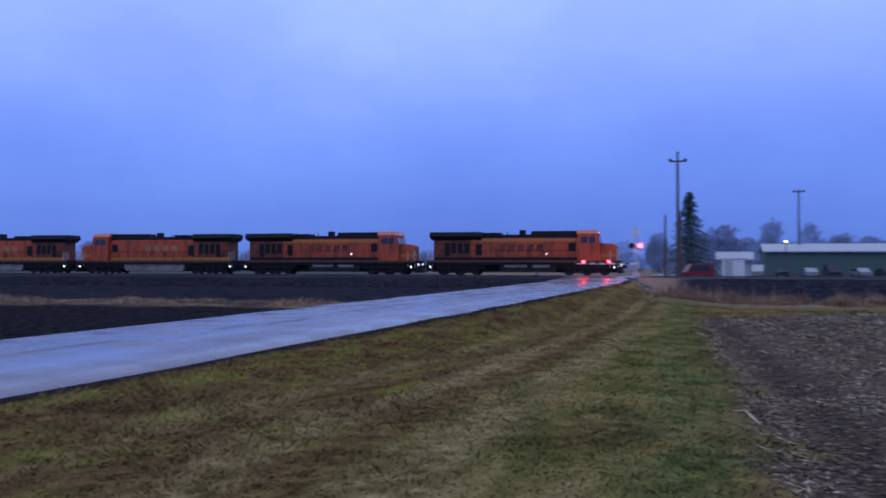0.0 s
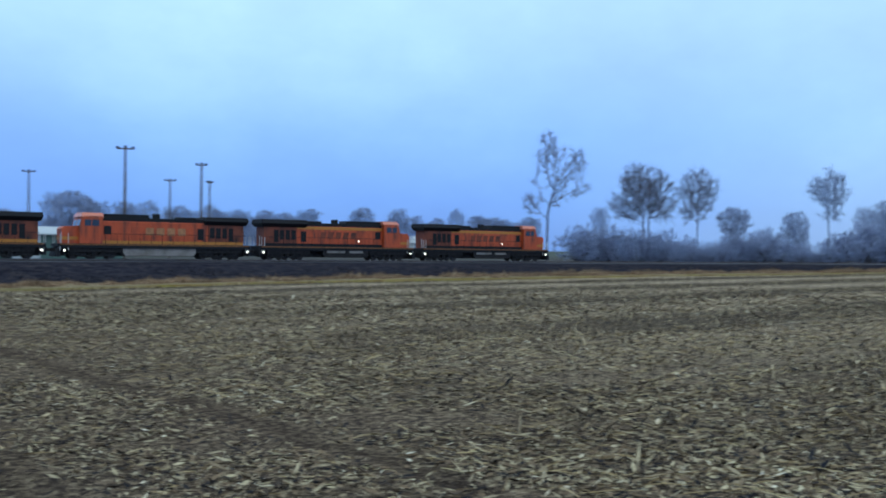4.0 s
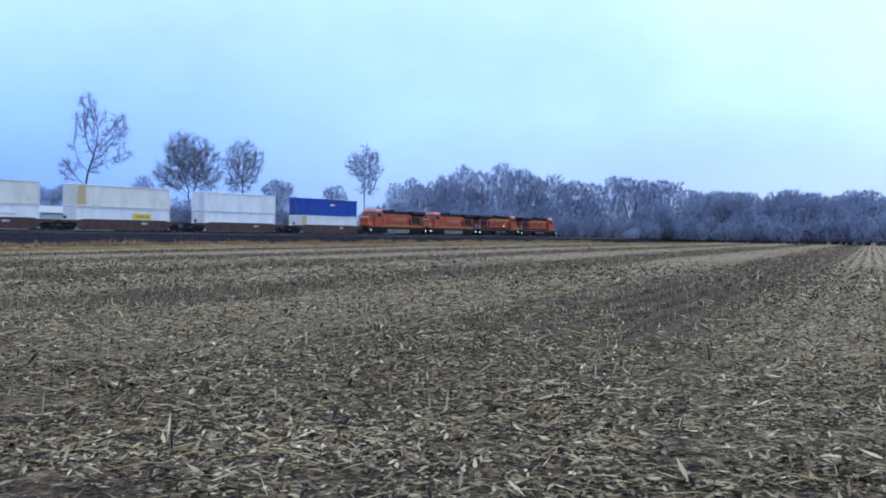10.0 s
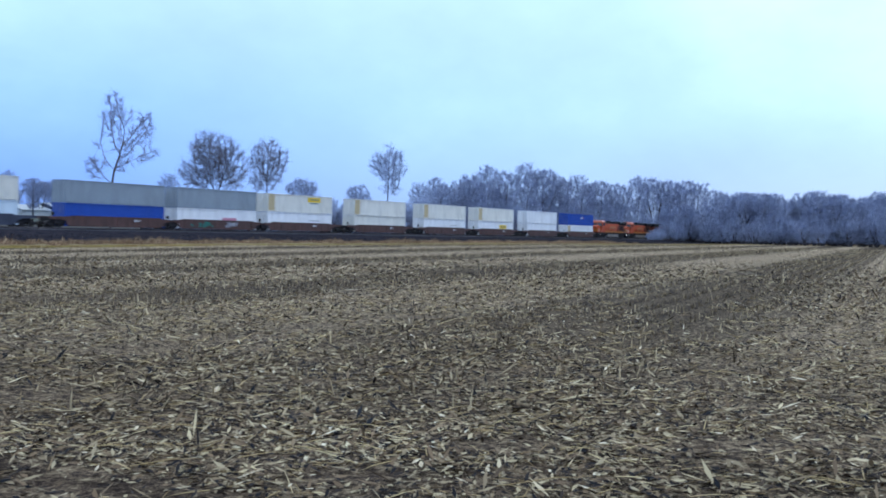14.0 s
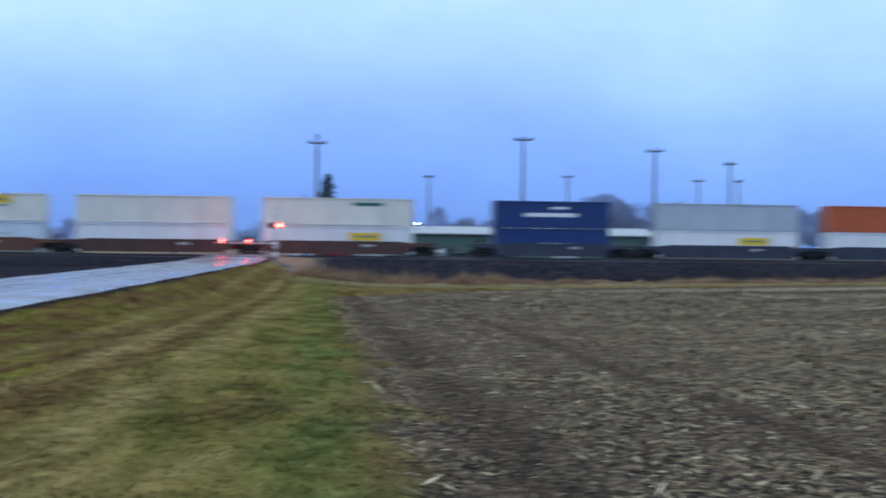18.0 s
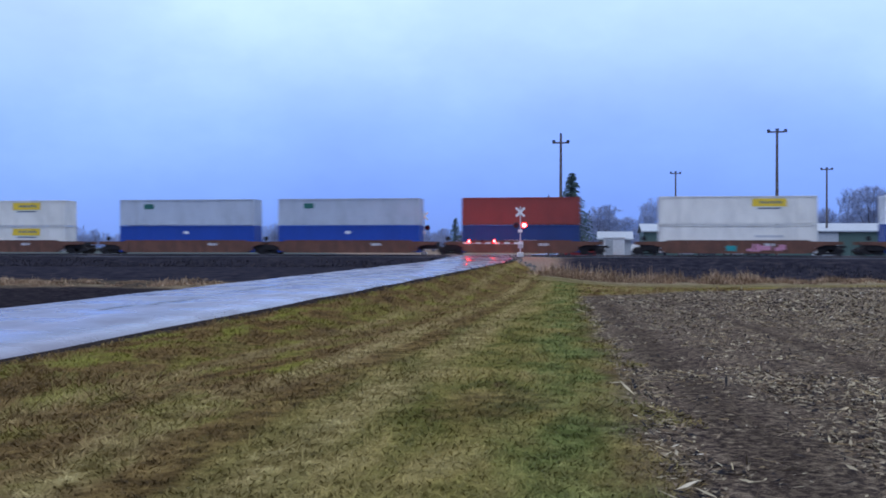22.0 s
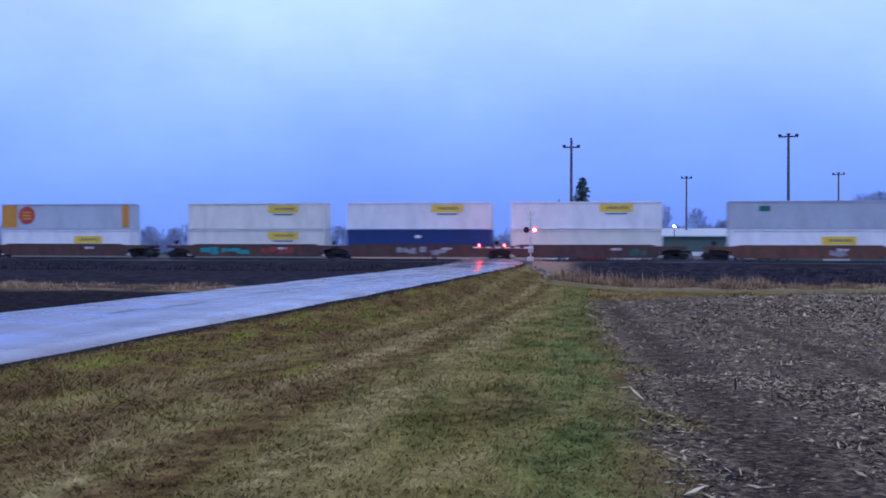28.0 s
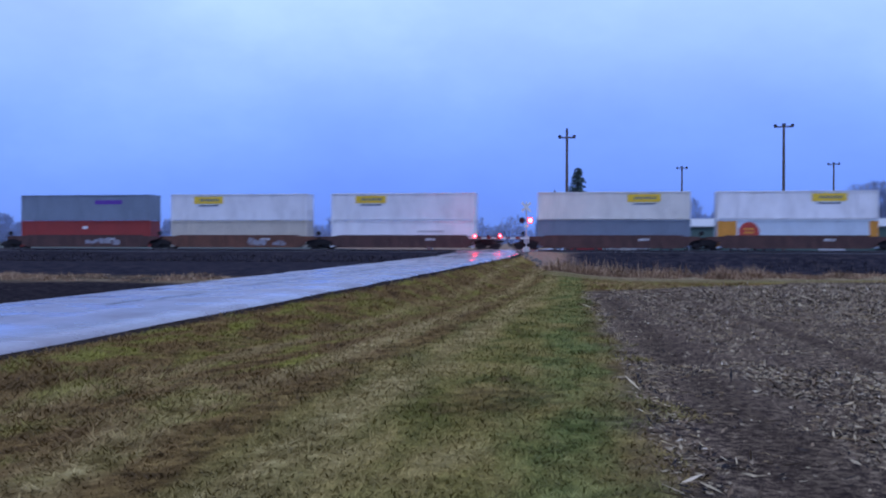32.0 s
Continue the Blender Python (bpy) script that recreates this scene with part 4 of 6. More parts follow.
def paint(name):
    table = {"white": (0.80, 0.80, 0.81), "cream": (0.74, 0.715, 0.64), "grey": (0.26, 0.30, 0.34), "silver": (0.46, 0.50, 0.56), "blue": (0.010, 0.055, 0.33), "navy": (0.010, 0.035, 0.15),
             "red": (0.29, 0.035, 0.025), "maroon": (0.23, 0.035, 0.025), "orange": (0.50, 0.11, 0.03), "pale": (0.60, 0.68, 0.75), "beige": (0.58, 0.53, 0.43), "slate": (0.19, 0.23, 0.29),
             "rust": (0.075, 0.033, 0.025), "rustorange": (0.125, 0.05, 0.026), "darkwell": (0.035, 0.04, 0.065), "yellow": (0.75, 0.52, 0.02), "label": (0.11, 0.14, 0.16), "green": (0.02, 0.13, 0.10),
             "logo": (0.03, 0.06, 0.30), "mark": (0.75, 0.75, 0.75), "emblem": (0.42, 0.05, 0.03), "gold": (0.60, 0.26, 0.02), "purple": (0.12, 0.04, 0.34), "teal": (0.02, 0.30, 0.30), "pink": (0.5, 0.22, 0.3), "graffiti": (0.27, 0.27, 0.30), "faint": (0.52, 0.52, 0.52), "tan": (0.50, 0.40, 0.22)}
    if name not in PAINT:
        worn = name in ("rust", "rustorange", "darkwell")
        PAINT[name] = material("paint_" + name, table[name], 0.6 if worn else 0.5, vary=0.35 if worn else 0.1, scale=0.9 if not worn else 1.6, fine=25, bump=0.08,
                               second=tuple(c * (0.7 if worn else 0.86) for c in table[name]), stretch_to=(1, 1, 0.45), per_object=0.06)
    return PAINT[name]


SHELLS = {}


def container_meshes(colour, length, height):
    """Corrugated shell, frame and doors; shared by containers of one colour and size."""
    key = (colour, length, height)
    if key in SHELLS:
        return SHELLS[key]
    L, H, W = length, height, 1.28
    shell = Geo()
    n = int((L - 0.5) / 0.29)
    step = (L - 0.5) / n
    for s in (-1, 1):
        v, f = [], []
        for k in range(n):
            x = -L + 0.25 + k * step
            for dx, dy in ((0.0, 0.0), (0.28, 0.0), (0.42, -0.036), (0.86, -0.036)):
                v += [(x + dx * step, s * (W - 0.012 + dy), 0.14), (x + dx * step, s * (W - 0.012 + dy), H - 0.12)]
        v += [(-0.25, s * (W - 0.012), 0.14), (-0.25, s * (W - 0.012), H - 0.12)]
        f = [(2 * i, 2 * i + 2, 2 * i + 3, 2 * i + 1) if s < 0 else (2 * i + 1, 2 * i + 3, 2 * i + 2, 2 * i) for i in range(len(v) // 2 - 1)]
        shell.add(v, f)
    shell.box(-L + 0.1, -0.1, -W + 0.05, W - 0.05, H - 0.06, H - 0.02)
    shell.box(-0.12, -0.06, -W + 0.1, W - 0.1, 0.14, H - 0.12)
    shell.box(-L + 0.1, -0.1, -W + 0.05, W - 0.05, 0.1, 0.16)
    frame_geo = Geo()
    for s in (-1, 1):
        frame_geo.box(-L + 0.16, -0.16, s * W - 0.05, s * W + 0.0, 0.0, 0.15)
        frame_geo.box(-L + 0.16, -0.16, s * W - 0.05, s * W + 0.0, H - 0.13, H)
        for x in (-L + 0.13, -0.13):
            frame_geo.box(x - 0.13, x + 0.13, s * (W - 0.06) - 0.06, s * (W - 0.06) + 0.06, 0.11, H - 0.11, 0.015)
            for z0, z1 in ((-0.08, 0.12), (H - 0.12, H)):
                frame_geo.box(x - 0.13, x + 0.13, s * (W - 0.06) - 0.08, s * (W - 0.06) + 0.08, z0, z1)
        if L > 14:
            for x in (-2.0, -L + 2.0):
                frame_geo.box(x - 0.09, x + 0.09, s * W - 0.04, s * W + 0.004, 0.1, H - 0.1)
    for x in (-L + 0.05, -0.05):
        frame_geo.box(x - 0.05, x + 0.05, -W + 0.12, W - 0.12, 0.0, 0.15)
        frame_geo.box(x - 0.05, x + 0.05, -W + 0.12, W - 0.12, H - 0.13, H)
    door = Geo().box(-L + 0.03, -L + 0.09, 0.02, W - 0.14, 0.15, H - 0.13, 0.012)
    door2 = Geo().box(-L + 0.03, -L + 0.09, -W + 0.14, -0.02, 0.15, H - 0.13, 0.012)
    mat = paint(colour)
    rods = Geo()
    for y in (-0.85, -0.3, 0.3, 0.85):
        rods.rod((-L + 0.01, y, 0.16), (-L + 0.01, y, H - 0.14), 0.02, sides=5)
    SHELLS[key] = (shell.mesh("shell", mat), frame_geo.mesh("frame", mat), door.mesh("door", mat), door2.mesh("door", mat), rods.mesh("lock_rods", M_MAST))
    return SHELLS[key]


WORDS = {"white": "white", "cream": "cream", "grey": "slate grey", "silver": "light grey", "blue": "deep blue", "navy": "navy blue", "red": "red", "maroon": "brownish red", "orange": "orange", "pale": "pale blue-white", "beige": "beige", "slate": "slate grey"}


def container(colour, length, marks, where):
    """marks: letters for what is painted on the sides."""
    H = 2.79
    e = empty("shipping_container", "%s corrugated %s container %s" % (WORDS[colour], "long domestic" if length > 14 else "forty-foot steel", where), "container", "containers on the train")
    names = ("shell", "frame", "door", "door", "lock_rods")
    for nm, me in zip(names, container_meshes(colour, length, H)):
        part(nm, me, None, e)
    L, W = length, 1.286

    def panel(name, x0, x1, z0, z1, ink, label, both=True):
        for s in (-1, 1):
            part(name, Geo().box(x0, x1, s * W - 0.006, s * W + 0.006, z0, z1), paint(ink), e, label)

    def disc(x, z, r, ink, off, label):
        part("emblem", Geo().rod((x, -W - off, z), (x, -W + 0.004, z), r, sides=20), paint(ink), e, label)

    for m in marks:
        if m in "yY":  # yellow label with a dark bar below, ahead (y) or behind (Y) of the middle
            x = -L * (0.30 if m == "y" else 0.72)
            panel("label_panel", x - 1.65, x + 1.65, 1.75, 2.52, "yellow", "yellow label panel")
            for k in range(7):
                part("letter_bar", Geo().box(x - 0.95 + k * 0.32, x - 0.73 + k * 0.32, -W - 0.012, -W - 0.005, 2.02, 2.28), paint("label"), e, "dark bar of lettering")
            panel("label_bar", x - 1.1, x + 1.1, 1.48, 1.62, "label", "dark bar of lettering")
        elif m == "d":  # yellow label low down
            x = -L * 0.32
            panel("label_panel", x - 1.65, x + 1.65, 1.3, 2.1, "yellow", "yellow label panel")
            for k in range(7):
                part("letter_bar", Geo().box(x - 0.95 + k * 0.32, x - 0.73 + k * 0.32, -W - 0.012, -W - 0.005, 1.58, 1.84), paint("label"), e, "dark bar of lettering")
        elif m == "g":
            panel("label_bar", -L * 0.30 - 1.4, -L * 0.30 + 1.4, 1.5, 1.72, "faint", "grey bar of lettering")
        elif m == "n":
            panel("label_panel", -L * 0.3 - 1.5, -L * 0.3 + 1.5, 2.0, 2.35, "green", "green bar of lettering")
        elif m == "o":
            for s in (0.22,):
                panel("logo_panel", -L * 0.78 - 0.55, -L * 0.78 + 0.55, 1.75, 2.3, "green", "dark green logo shape")
        elif m == "O":
            panel("logo_panel", -L * 0.27 - 0.55, -L * 0.27 + 0.55, 1.75, 2.3, "green", "dark green logo shape")
        elif m == "b":
            panel("logo_panel", -L * 0.72 - 1.0, -L * 0.72 + 1.0, 1.7, 2.3, "logo", "blue logo shape")
        elif m == "B":
            panel("logo_panel", -L * 0.2 - 1.0, -L * 0.2 + 1.0, 1.7, 2.3, "logo", "blue logo shape")
        elif m == "p":
            panel("logo_panel", -L * 0.32 - 1.6, -L * 0.32 + 1.6, 1.75, 2.2, "purple", "purple logo shape")
        elif m == "w":
            panel("mark", -L * 0.6 - 0.6, -L * 0.6 + 0.6, 1.2, 2.0, "mark", "small white logo shape")
        elif m == "s":
            panel("mark", -L * 0.5 - 0.3, -L * 0.5 + 0.3, 1.9, 2.2, "mark", "small white mark")
        elif m == "t":
            for k in range(5):
                panel("letter_bar", -L * 0.38 - k * 0.8 - 0.3, -L * 0.38 - k * 0.8 + 0.3, 1.55, 1.85, "faint", "faint bar of lettering")
        elif m == "T":
            panel("letter_bar", -L * 0.3 - 5.4, -L * 0.3 + 0.2, 1.15, 1.55, "mark", "white bar of lettering")
            panel("letter_bar", -L * 0.3 - 2.6, -L * 0.3 - 0.8, 1.95, 2.2, "mark", "white bar of lettering")
        elif m == "x":
            panel("letter_bar", -L * 0.5 - 1.6, -L * 0.5 + 1.6, 0.9, 1.25, "mark", "white bar of lettering")
        elif m == "a":
            panel("logo_panel", -L * 0.45 - 0.9, -L * 0.45 + 0.3, 1.7, 2.0, "mark", "small white mark")
            panel("logo_panel", -L * 0.45 + 0.35, -L * 0.45 + 0.9, 1.7, 2.0, "orange", "small orange mark")
        elif m == "e":  # gold ends and a round emblem
            for x0, x1 in ((-L + 0.02, -L + 1.95), (-0.85, -0.02)):
                panel("end_panel", x0, x1, 0.1, H - 0.06, "gold", "orange-gold end panel")
            disc(-L + 3.1, 1.55, 1.0, "emblem", 0.012, "round dark red emblem")
            part("emblem_bars", Geo().box(-L + 2.6, -L + 3.6, -W - 0.02, -W - 0.013, 1.75, 1.95).box(-L + 2.6, -L + 3.6, -W - 0.02, -W - 0.013, 1.4, 1.6).box(-L + 2.6, -L + 3.6, -W - 0.02, -W - 0.013, 1.05, 1.25), paint("gold"), e, "gold bars of the emblem")
        elif m == "k":  # tan rear end
            panel("end_panel", -L + 0.02, -L + 1.5, 0.1, H - 0.06, "tan", "tan end panel")
        elif m == "r":
            panel("graffiti_patch", -L * 0.36 - 1.5, -L * 0.36 + 1.5, 0.5, 1.6, "pink", "faded red graffiti patch")
    return e


def well_car(length, colour, graffiti, front_bogie, rear_bogie, ahead=0.9, behind=0.9):
    """A low well car; origin at the front end of its container's place."""
    e = empty("well_car", "low %s well car for stacked containers" % {"rust": "rusty brown", "rustorange": "orange-brown", "darkwell": "dark blue-grey"}[colour], "railcar", "well cars of the train")
    mat = paint(colour)
    L = length
    for s in (-1, 1):
        side = Geo().prism([(-0.15, 0.45), (-0.15, 0.8), (0.5, 1.02), (ahead, 1.08), (ahead, 1.38), (-0.6, 1.40), (-0.9, 1.5), (-L + 0.9, 1.5), (-L + 0.6, 1.40), (-L - behind, 1.38), (-L - behind, 1.08), (-L - 0.5, 1.02), (-L + 0.15, 0.8), (-L + 0.15, 0.45), (-L + 0.9, 0.22), (-0.9, 0.22)][::1], s * 1.42 - 0.05, s * 1.42 + 0.05)
        sill = part("side_sill", side, mat, e)
        part("top_chord", Geo().box(-L + 0.8, -0.8, s * 1.47 - 0.03, s * 1.47 + 0.05, 1.42, 1.53), mat, e)
        part("bottom_chord", Geo().box(-L + 1.0, -1.0, s * 1.47 - 0.03, s * 1.47 + 0.05, 0.2, 0.32), mat, e)
        for k in range(9):
            x = -1.2 - k * (L - 2.4) / 8
            part("side_post", Geo().box(x - 0.05, x + 0.05, s * 1.49 - 0.025, s * 1.49 + 0.025, 0.3, 1.45), mat, e)
        part("stencil", Geo().box(-L * 0.3 - 0.5, -L * 0.3 + 0.5, s * 1.476 - 0.004, s * 1.476 + 0.004, 0.95, 1.2), paint("faint"), e, "faded stencil bars")
    part("well_floor", Geo().box(-L + 0.4, -0.4, -1.38, 1.38, 0.22, 0.3), M_GRIME, e)
    for x0, x1 in ((-0.1, 1.6), (-L - 1.6, -L + 0.1)):
        part("end_sill", Geo().box(x0 if x0 > -1 else x0 - 0.3, x1 + 0.3 if x0 > -1 else x1, -1.05, 1.05, 0.6, 1.3, 0.04), M_GRIME, e, "grimy dark end sill")
        part("end_platform", Geo().box(x0, x1, -1.2, 1.2, 1.02, 1.2, 0.03), mat, e)
        part("end_bulkhead", Geo().box(x0 if x0 < -1 else x0, x0 + 0.12 if x0 > -1 else x0 + 1.7, -1.3, 1.3, 0.5, 1.06), M_GRIME, e)
    for patch in filter(None, graffiti.split(", ")):
        ink, a, b = patch.split()
        g, spray = Geo(), random.Random(patch)
        x0, wide = -L * int(b) / 100, L * (int(b) - int(a)) / 100
        for k in range(9):
            u, v = spray.uniform(0, 0.85), spray.uniform(0.08, 0.2)
            low, tall = spray.uniform(0.36, 0.75), spray.uniform(0.25, 0.6)
            lean = spray.uniform(-0.2, 0.2)
            g.prism([(x0 + wide * u, low), (x0 + wide * (u + v), low), (x0 + wide * (u + v) + lean, low + tall), (x0 + wide * u + lean, low + tall)], -1.478 - 0.001 * k, -1.471)
        part("graffiti_patch", g, paint(ink), e, "faded spray-paint letters")
    if front_bogie:
        bogie(e, 1.25, 2, 0.42, 0.88, False)
        part("coupler", Geo().box(1.6, 3.0, -0.14, 0.14, 0.72, 0.98, 0.03), M_GRIME, e)
    if rear_bogie:
        bogie(e, -L - 1.25, 2, 0.42, 0.88, False)
        part("brake_wheel", Geo().wheel(-L - 1.5, -0.9, -0.95, 1.7, 0.25, 12), M_GRIME, e)
    return e


# front distance behind the lead coupler; upper colour, marks; lower colour, marks; car colour; graffiti; length
CARS = [
    (89.7, "blue", "a", "white", "k", "rust", ""),
    (112.6, "white", "", "white", "", "rust", ""),
    (135.7, "cream", "k", "white", "d", "rust", ""),
    (157.4, "cream", "k", "white", "g", "rust", ""),
    (180.0, "cream", "k", "cream", "", "rust", ""),
    (202.6, "cream", "yk", "white", "g", "rust", ""),
    (221.5, "grey", "", "white", "r", "rust", "graffiti 25 45, green 55 85"),
    (240.1, "grey", "", "blue", "", "rust", ""),
    (262.8, "cream", "g", "pale", "", "darkwell", ""),
    (282.1, "grey", "", "white", "", "rust", "pink 30 60"),
    (300.5, "white", "b", "blue", "", "darkwell", ""),
    (323.5, "white", "B", "pale", "", "rustorange", "graffiti 30 50"),
    (346.7, "white", "Y", "red", "s", "rust", "graffiti 35 60"),
    (369.3, "orange", "", "white", "", "darkwell", ""),
    (388.3, "silver", "", "white", "d", "darkwell", ""),
    (409.0, "navy", "T", "navy", "x", "darkwell", ""),
    (429.8, "cream", "n", "white", "d", "rust", ""),
    (448.4, "cream", "", "white", "", "rust", ""),
    (467.1, "cream", "y", "pale", "g", "rustorange", ""),
    (488.9, "white", "t", "blue", "s", "rustorange", ""),
    (510.7, "cream", "y", "cream", "g", "rustorange", "pink 15 45, teal 50 58"),
    (534.1, "maroon", "", "navy", "x", "rustorange", ""),
    (550.8, "silver", "o", "blue", "s", "rustorange", ""),
    (568.9, "silver", "o", "blue", "s", "rustorange", ""),
    (590.8, "cream", "y", "cream", "y", "rustorange", "graffiti 50 68"),
    (612.7, "orange", "", "white", "d", "rust", "graffiti 55 85, pink 10 30"),
    (631.5, "silver", "O", "white", "d", "rust", "teal 60 95, green 20 30"),
    (649.5, "silver", "o", "white", "d", "rustorange", "graffiti 25 40"),
    (671.5, "white", "y", "cream", "", "rust", "green 10 25"),
    (689.0, "white", "y", "navy", "s", "rust", "graffiti 30 65"),
    (706.9, "cream", "y", "cream", "y", "rust", "teal 55 100, red 20 50"),
    (729.2, "silver", "e", "white", "d", "rust", ""),
    (747.3, "white", "y", "pale", "e", "rust", ""),
    (765.3, "cream", "y", "slate", "", "rust", ""),
    (787.3, "white", "Y", "white", "g", "rust", ""),
    (805.4, "white", "Y", "beige", "", "rustorange", "graffiti 15 45"),
    (823.2, "slate", "p", "red", "s", "rust", "graffiti 20 50"),
]
SHORT = (409.0, 534.1)


def box_length(i):
    """Forty-foot boxes on two cars, long boxes on the rest."""
    return 12.19 if CARS[i][0] in SHORT else (16.15 if i < 13 else 15.4)

TRAIN = []  # each vehicle or box with its place on the train: thing, distance behind the lead coupler, height, turned round


def build_train():
    lead = locomotive(5, True)
    second = copy_thing(lead, Matrix())
    third = locomotive(4, False)
    fourth = copy_thing(third, Matrix())
    L = LOCO_LENGTH
    TRAIN.extend([(lead, 0.0, 0.0, False), (second, L + 0.05, 0.0, False), (third, 3 * L + 0.1, 0.0, True), (fourth, 4 * L + 0.15, 0.0, True)])
    rng = random.Random(11)
    for i, (u, top, tm, low, lm, car, graffiti) in enumerate(CARS):
        length = box_length(i)
        gap = (CARS[i + 1][0] - u - length) if i + 1 < len(CARS) else 4.0
        before = (u - CARS[i - 1][0] - box_length(i - 1)) if i else 4.0
        own = length
        c = well_car(own, car, graffiti, before > 4.7 or i == 0, True, min(max(before / 2 - 0.5, 0.9), 2.4), min(max(gap / 2 - 0.5, 0.9), 2.4))
        TRAIN.append((c, u, 0.0, False))
        TRAIN.append((container(low, length, lm, "in the well of the car"), u, CONTAINER_Z["low"], False))
        TRAIN.append((container(top, length, tm, "stacked on another"), u, CONTAINER_Z["high"], False))


build_train()


# ---- trees ----
def rods(a, b, r0, r1, sides):
    """Tapered rods from arrays of ends: corners and four-sided faces."""
    w = b - a
    w /= np.linalg.norm(w, axis=1, keepdims=True) + 1e-9
    ref = np.where(np.abs(w[:, 2:3]) > 0.9, np.array([[1.0, 0, 0]]), np.array([[0, 0, 1.0]]))
    u = np.cross(w, ref)
    u /= np.linalg.norm(u, axis=1, keepdims=True)
    t = np.cross(w, u)
    rings = []
    for c, r in ((a, r0), (b, r1)):
        for i in range(sides):
            q = 2 * math.pi * i / sides
            rings.append(c + (u * math.cos(q) + t * math.sin(q)) * r[:, None])
    v = np.stack(rings, 1)
    f = np.array([[i, (i + 1) % sides, sides + (i + 1) % sides, sides + i] for i in range(sides)])
    return v.reshape(-1, 3), (np.arange(len(a))[:, None, None] * 2 * sides + f).reshape(-1, 4)


def branching(rng, lobes, stems, spacing, step):
    """Limbs that reach for open space in a crown made of rounded lobes (x, z, half width, half height): places and parents."""
    buds = []
    for cx, cz, rx, rz in lobes:
        n = int(4.2 * rx * rx * rz / spacing ** 3)
        p = rng.normal(0, 1, (n, 3))
        p = p / np.linalg.norm(p, axis=1, keepdims=True)
        bulge = 0.90 + 0.2 * rough_noise(p[:, 0] * 2, p[:, 2] * 2 + p[:, 1], 0.55, cx + cz) + 0.13 * rough_noise(p[:, 1], p[:, 2] - p[:, 0], 0.25, cz)
        p = p * (bulge * rng.uniform(0.01, 1, n) ** 0.40)[:, None]
        buds.append(p * (rx, rx, rz) + (cx, 0, cz))
    buds = np.concatenate(buds)
    gaps = rough_noise(buds[:, 0], buds[:, 2], 1.5, spacing) + 0.6 * rough_noise(buds[:, 1], buds[:, 2], 1.1, 2.0)
    buds = buds[gaps > -0.5]
    pos, parent = [], []
    low = min(cz - rz for _, cz, _, rz in lobes) + 0.8
    for k, (sx, lean) in enumerate(stems):
        n = max(2, int(low / step))
        for j in range(n + 1):
            pos.append(np.array([sx + lean * j * step + rng.normal(0, 0.03), rng.normal(0, 0.04), -0.3 + j * (low + 0.3) / n]))
            parent.append(len(pos) - 2 if j else -1)
    forks = [0] * len(pos)
    near = np.full(len(buds), 1e9)
    which = np.zeros(len(buds), int)
    start = 0
    for _ in range(90):
        fresh = np.array(pos[start:])
        if not len(fresh) or not len(buds):
            break
        d = np.linalg.norm(buds[:, None] - fresh[None], axis=2)
        i = d.argmin(1)
        m = d[np.arange(len(buds)), i]
        closer = m < near
        near[closer], which[closer] = m[closer], i[closer] + start
        keep = near > spacing * 0.75
        buds, near, which = buds[keep], near[keep], which[keep]
        start = len(pos)
        if not len(buds):
            break
        all_pos = np.array(pos)
        way = buds - all_pos[which]
        way /= np.linalg.norm(way, axis=1, keepdims=True)
        total = np.zeros((len(pos), 3))
        np.add.at(total, which, way)
        for k in np.unique(which[near < 9.0]):
            if forks[k] >= 3:
                continue
            forks[k] += 1
            v = total[k] / (np.linalg.norm(total[k]) + 1e-9) + np.array([0, 0, 0.15]) + rng.normal(0, 0.07, 3)
            pos.append(all_pos[k] + v / np.linalg.norm(v) * step)
            parent.append(int(k))
            forks.append(0)
    return np.array(pos), np.array(parent)


def bare_tree(seed, lobes, label, stems=((0, 0),), spacing=0.70, step=0.45, tip=0.011, twigs_each=9, twig_length=1.25, thick=2.2, twig=M_NEARTWIG):
    """A leafless tree: trunk and limbs, thickening downwards, and a haze of fine twigs."""
    rng = np.random.default_rng(seed)
    e = empty("bare_tree", label, "tree", "bare trees along the railway")
    pos, parent = branching(rng, lobes, stems, spacing, step)
    load = np.zeros(len(pos))
    has_child = np.zeros(len(pos), bool)
    for i in range(len(pos) - 1, -1, -1):
        load[i] = max(load[i], tip ** thick)
        if parent[i] >= 0:
            load[parent[i]] += load[i]
            has_child[parent[i]] = True
    r = load ** (1 / thick)
    i = np.flatnonzero(parent >= 0)
    heavy = i[r[i] > 0.05]
    light = i[r[i] <= 0.05]
    v, f = rods(pos[parent[heavy]], pos[heavy], np.minimum(r[parent[heavy]], r[heavy] * 1.5), r[heavy], 6)
    part("trunk", soup("trunk", v, f, M_BARK, True), None, e)
    v1, f1 = rods(pos[parent[light]], pos[light], np.minimum(r[parent[light]], r[light] * 1.4), r[light], 4)
    ends = np.repeat(i[r[i] < 0.04], twigs_each)
    way = pos[ends] - pos[parent[ends]]
    way = way / np.linalg.norm(way, axis=1, keepdims=True) + rng.normal(0, 0.42, (len(ends), 3)) + (0, 0, 0.15)
    way /= np.linalg.norm(way, axis=1, keepdims=True)
    size = rng.uniform(0.4, 1.15, len(ends)) * twig_length
    a = pos[parent[ends]] + (pos[ends] - pos[parent[ends]]) * rng.uniform(0, 1, (len(ends), 1))
    v2, f2 = rods(a, a + way * size[:, None], np.full(len(ends), tip * 0.95), np.full(len(ends), tip * 0.4), 3)
    part("crown", soup("crown", np.concatenate([v1, v2]), np.concatenate([f1, f2 + len(v1)]), twig), None, e, "bare winter twigs, painted pale blue with haze on far trees")
    return e


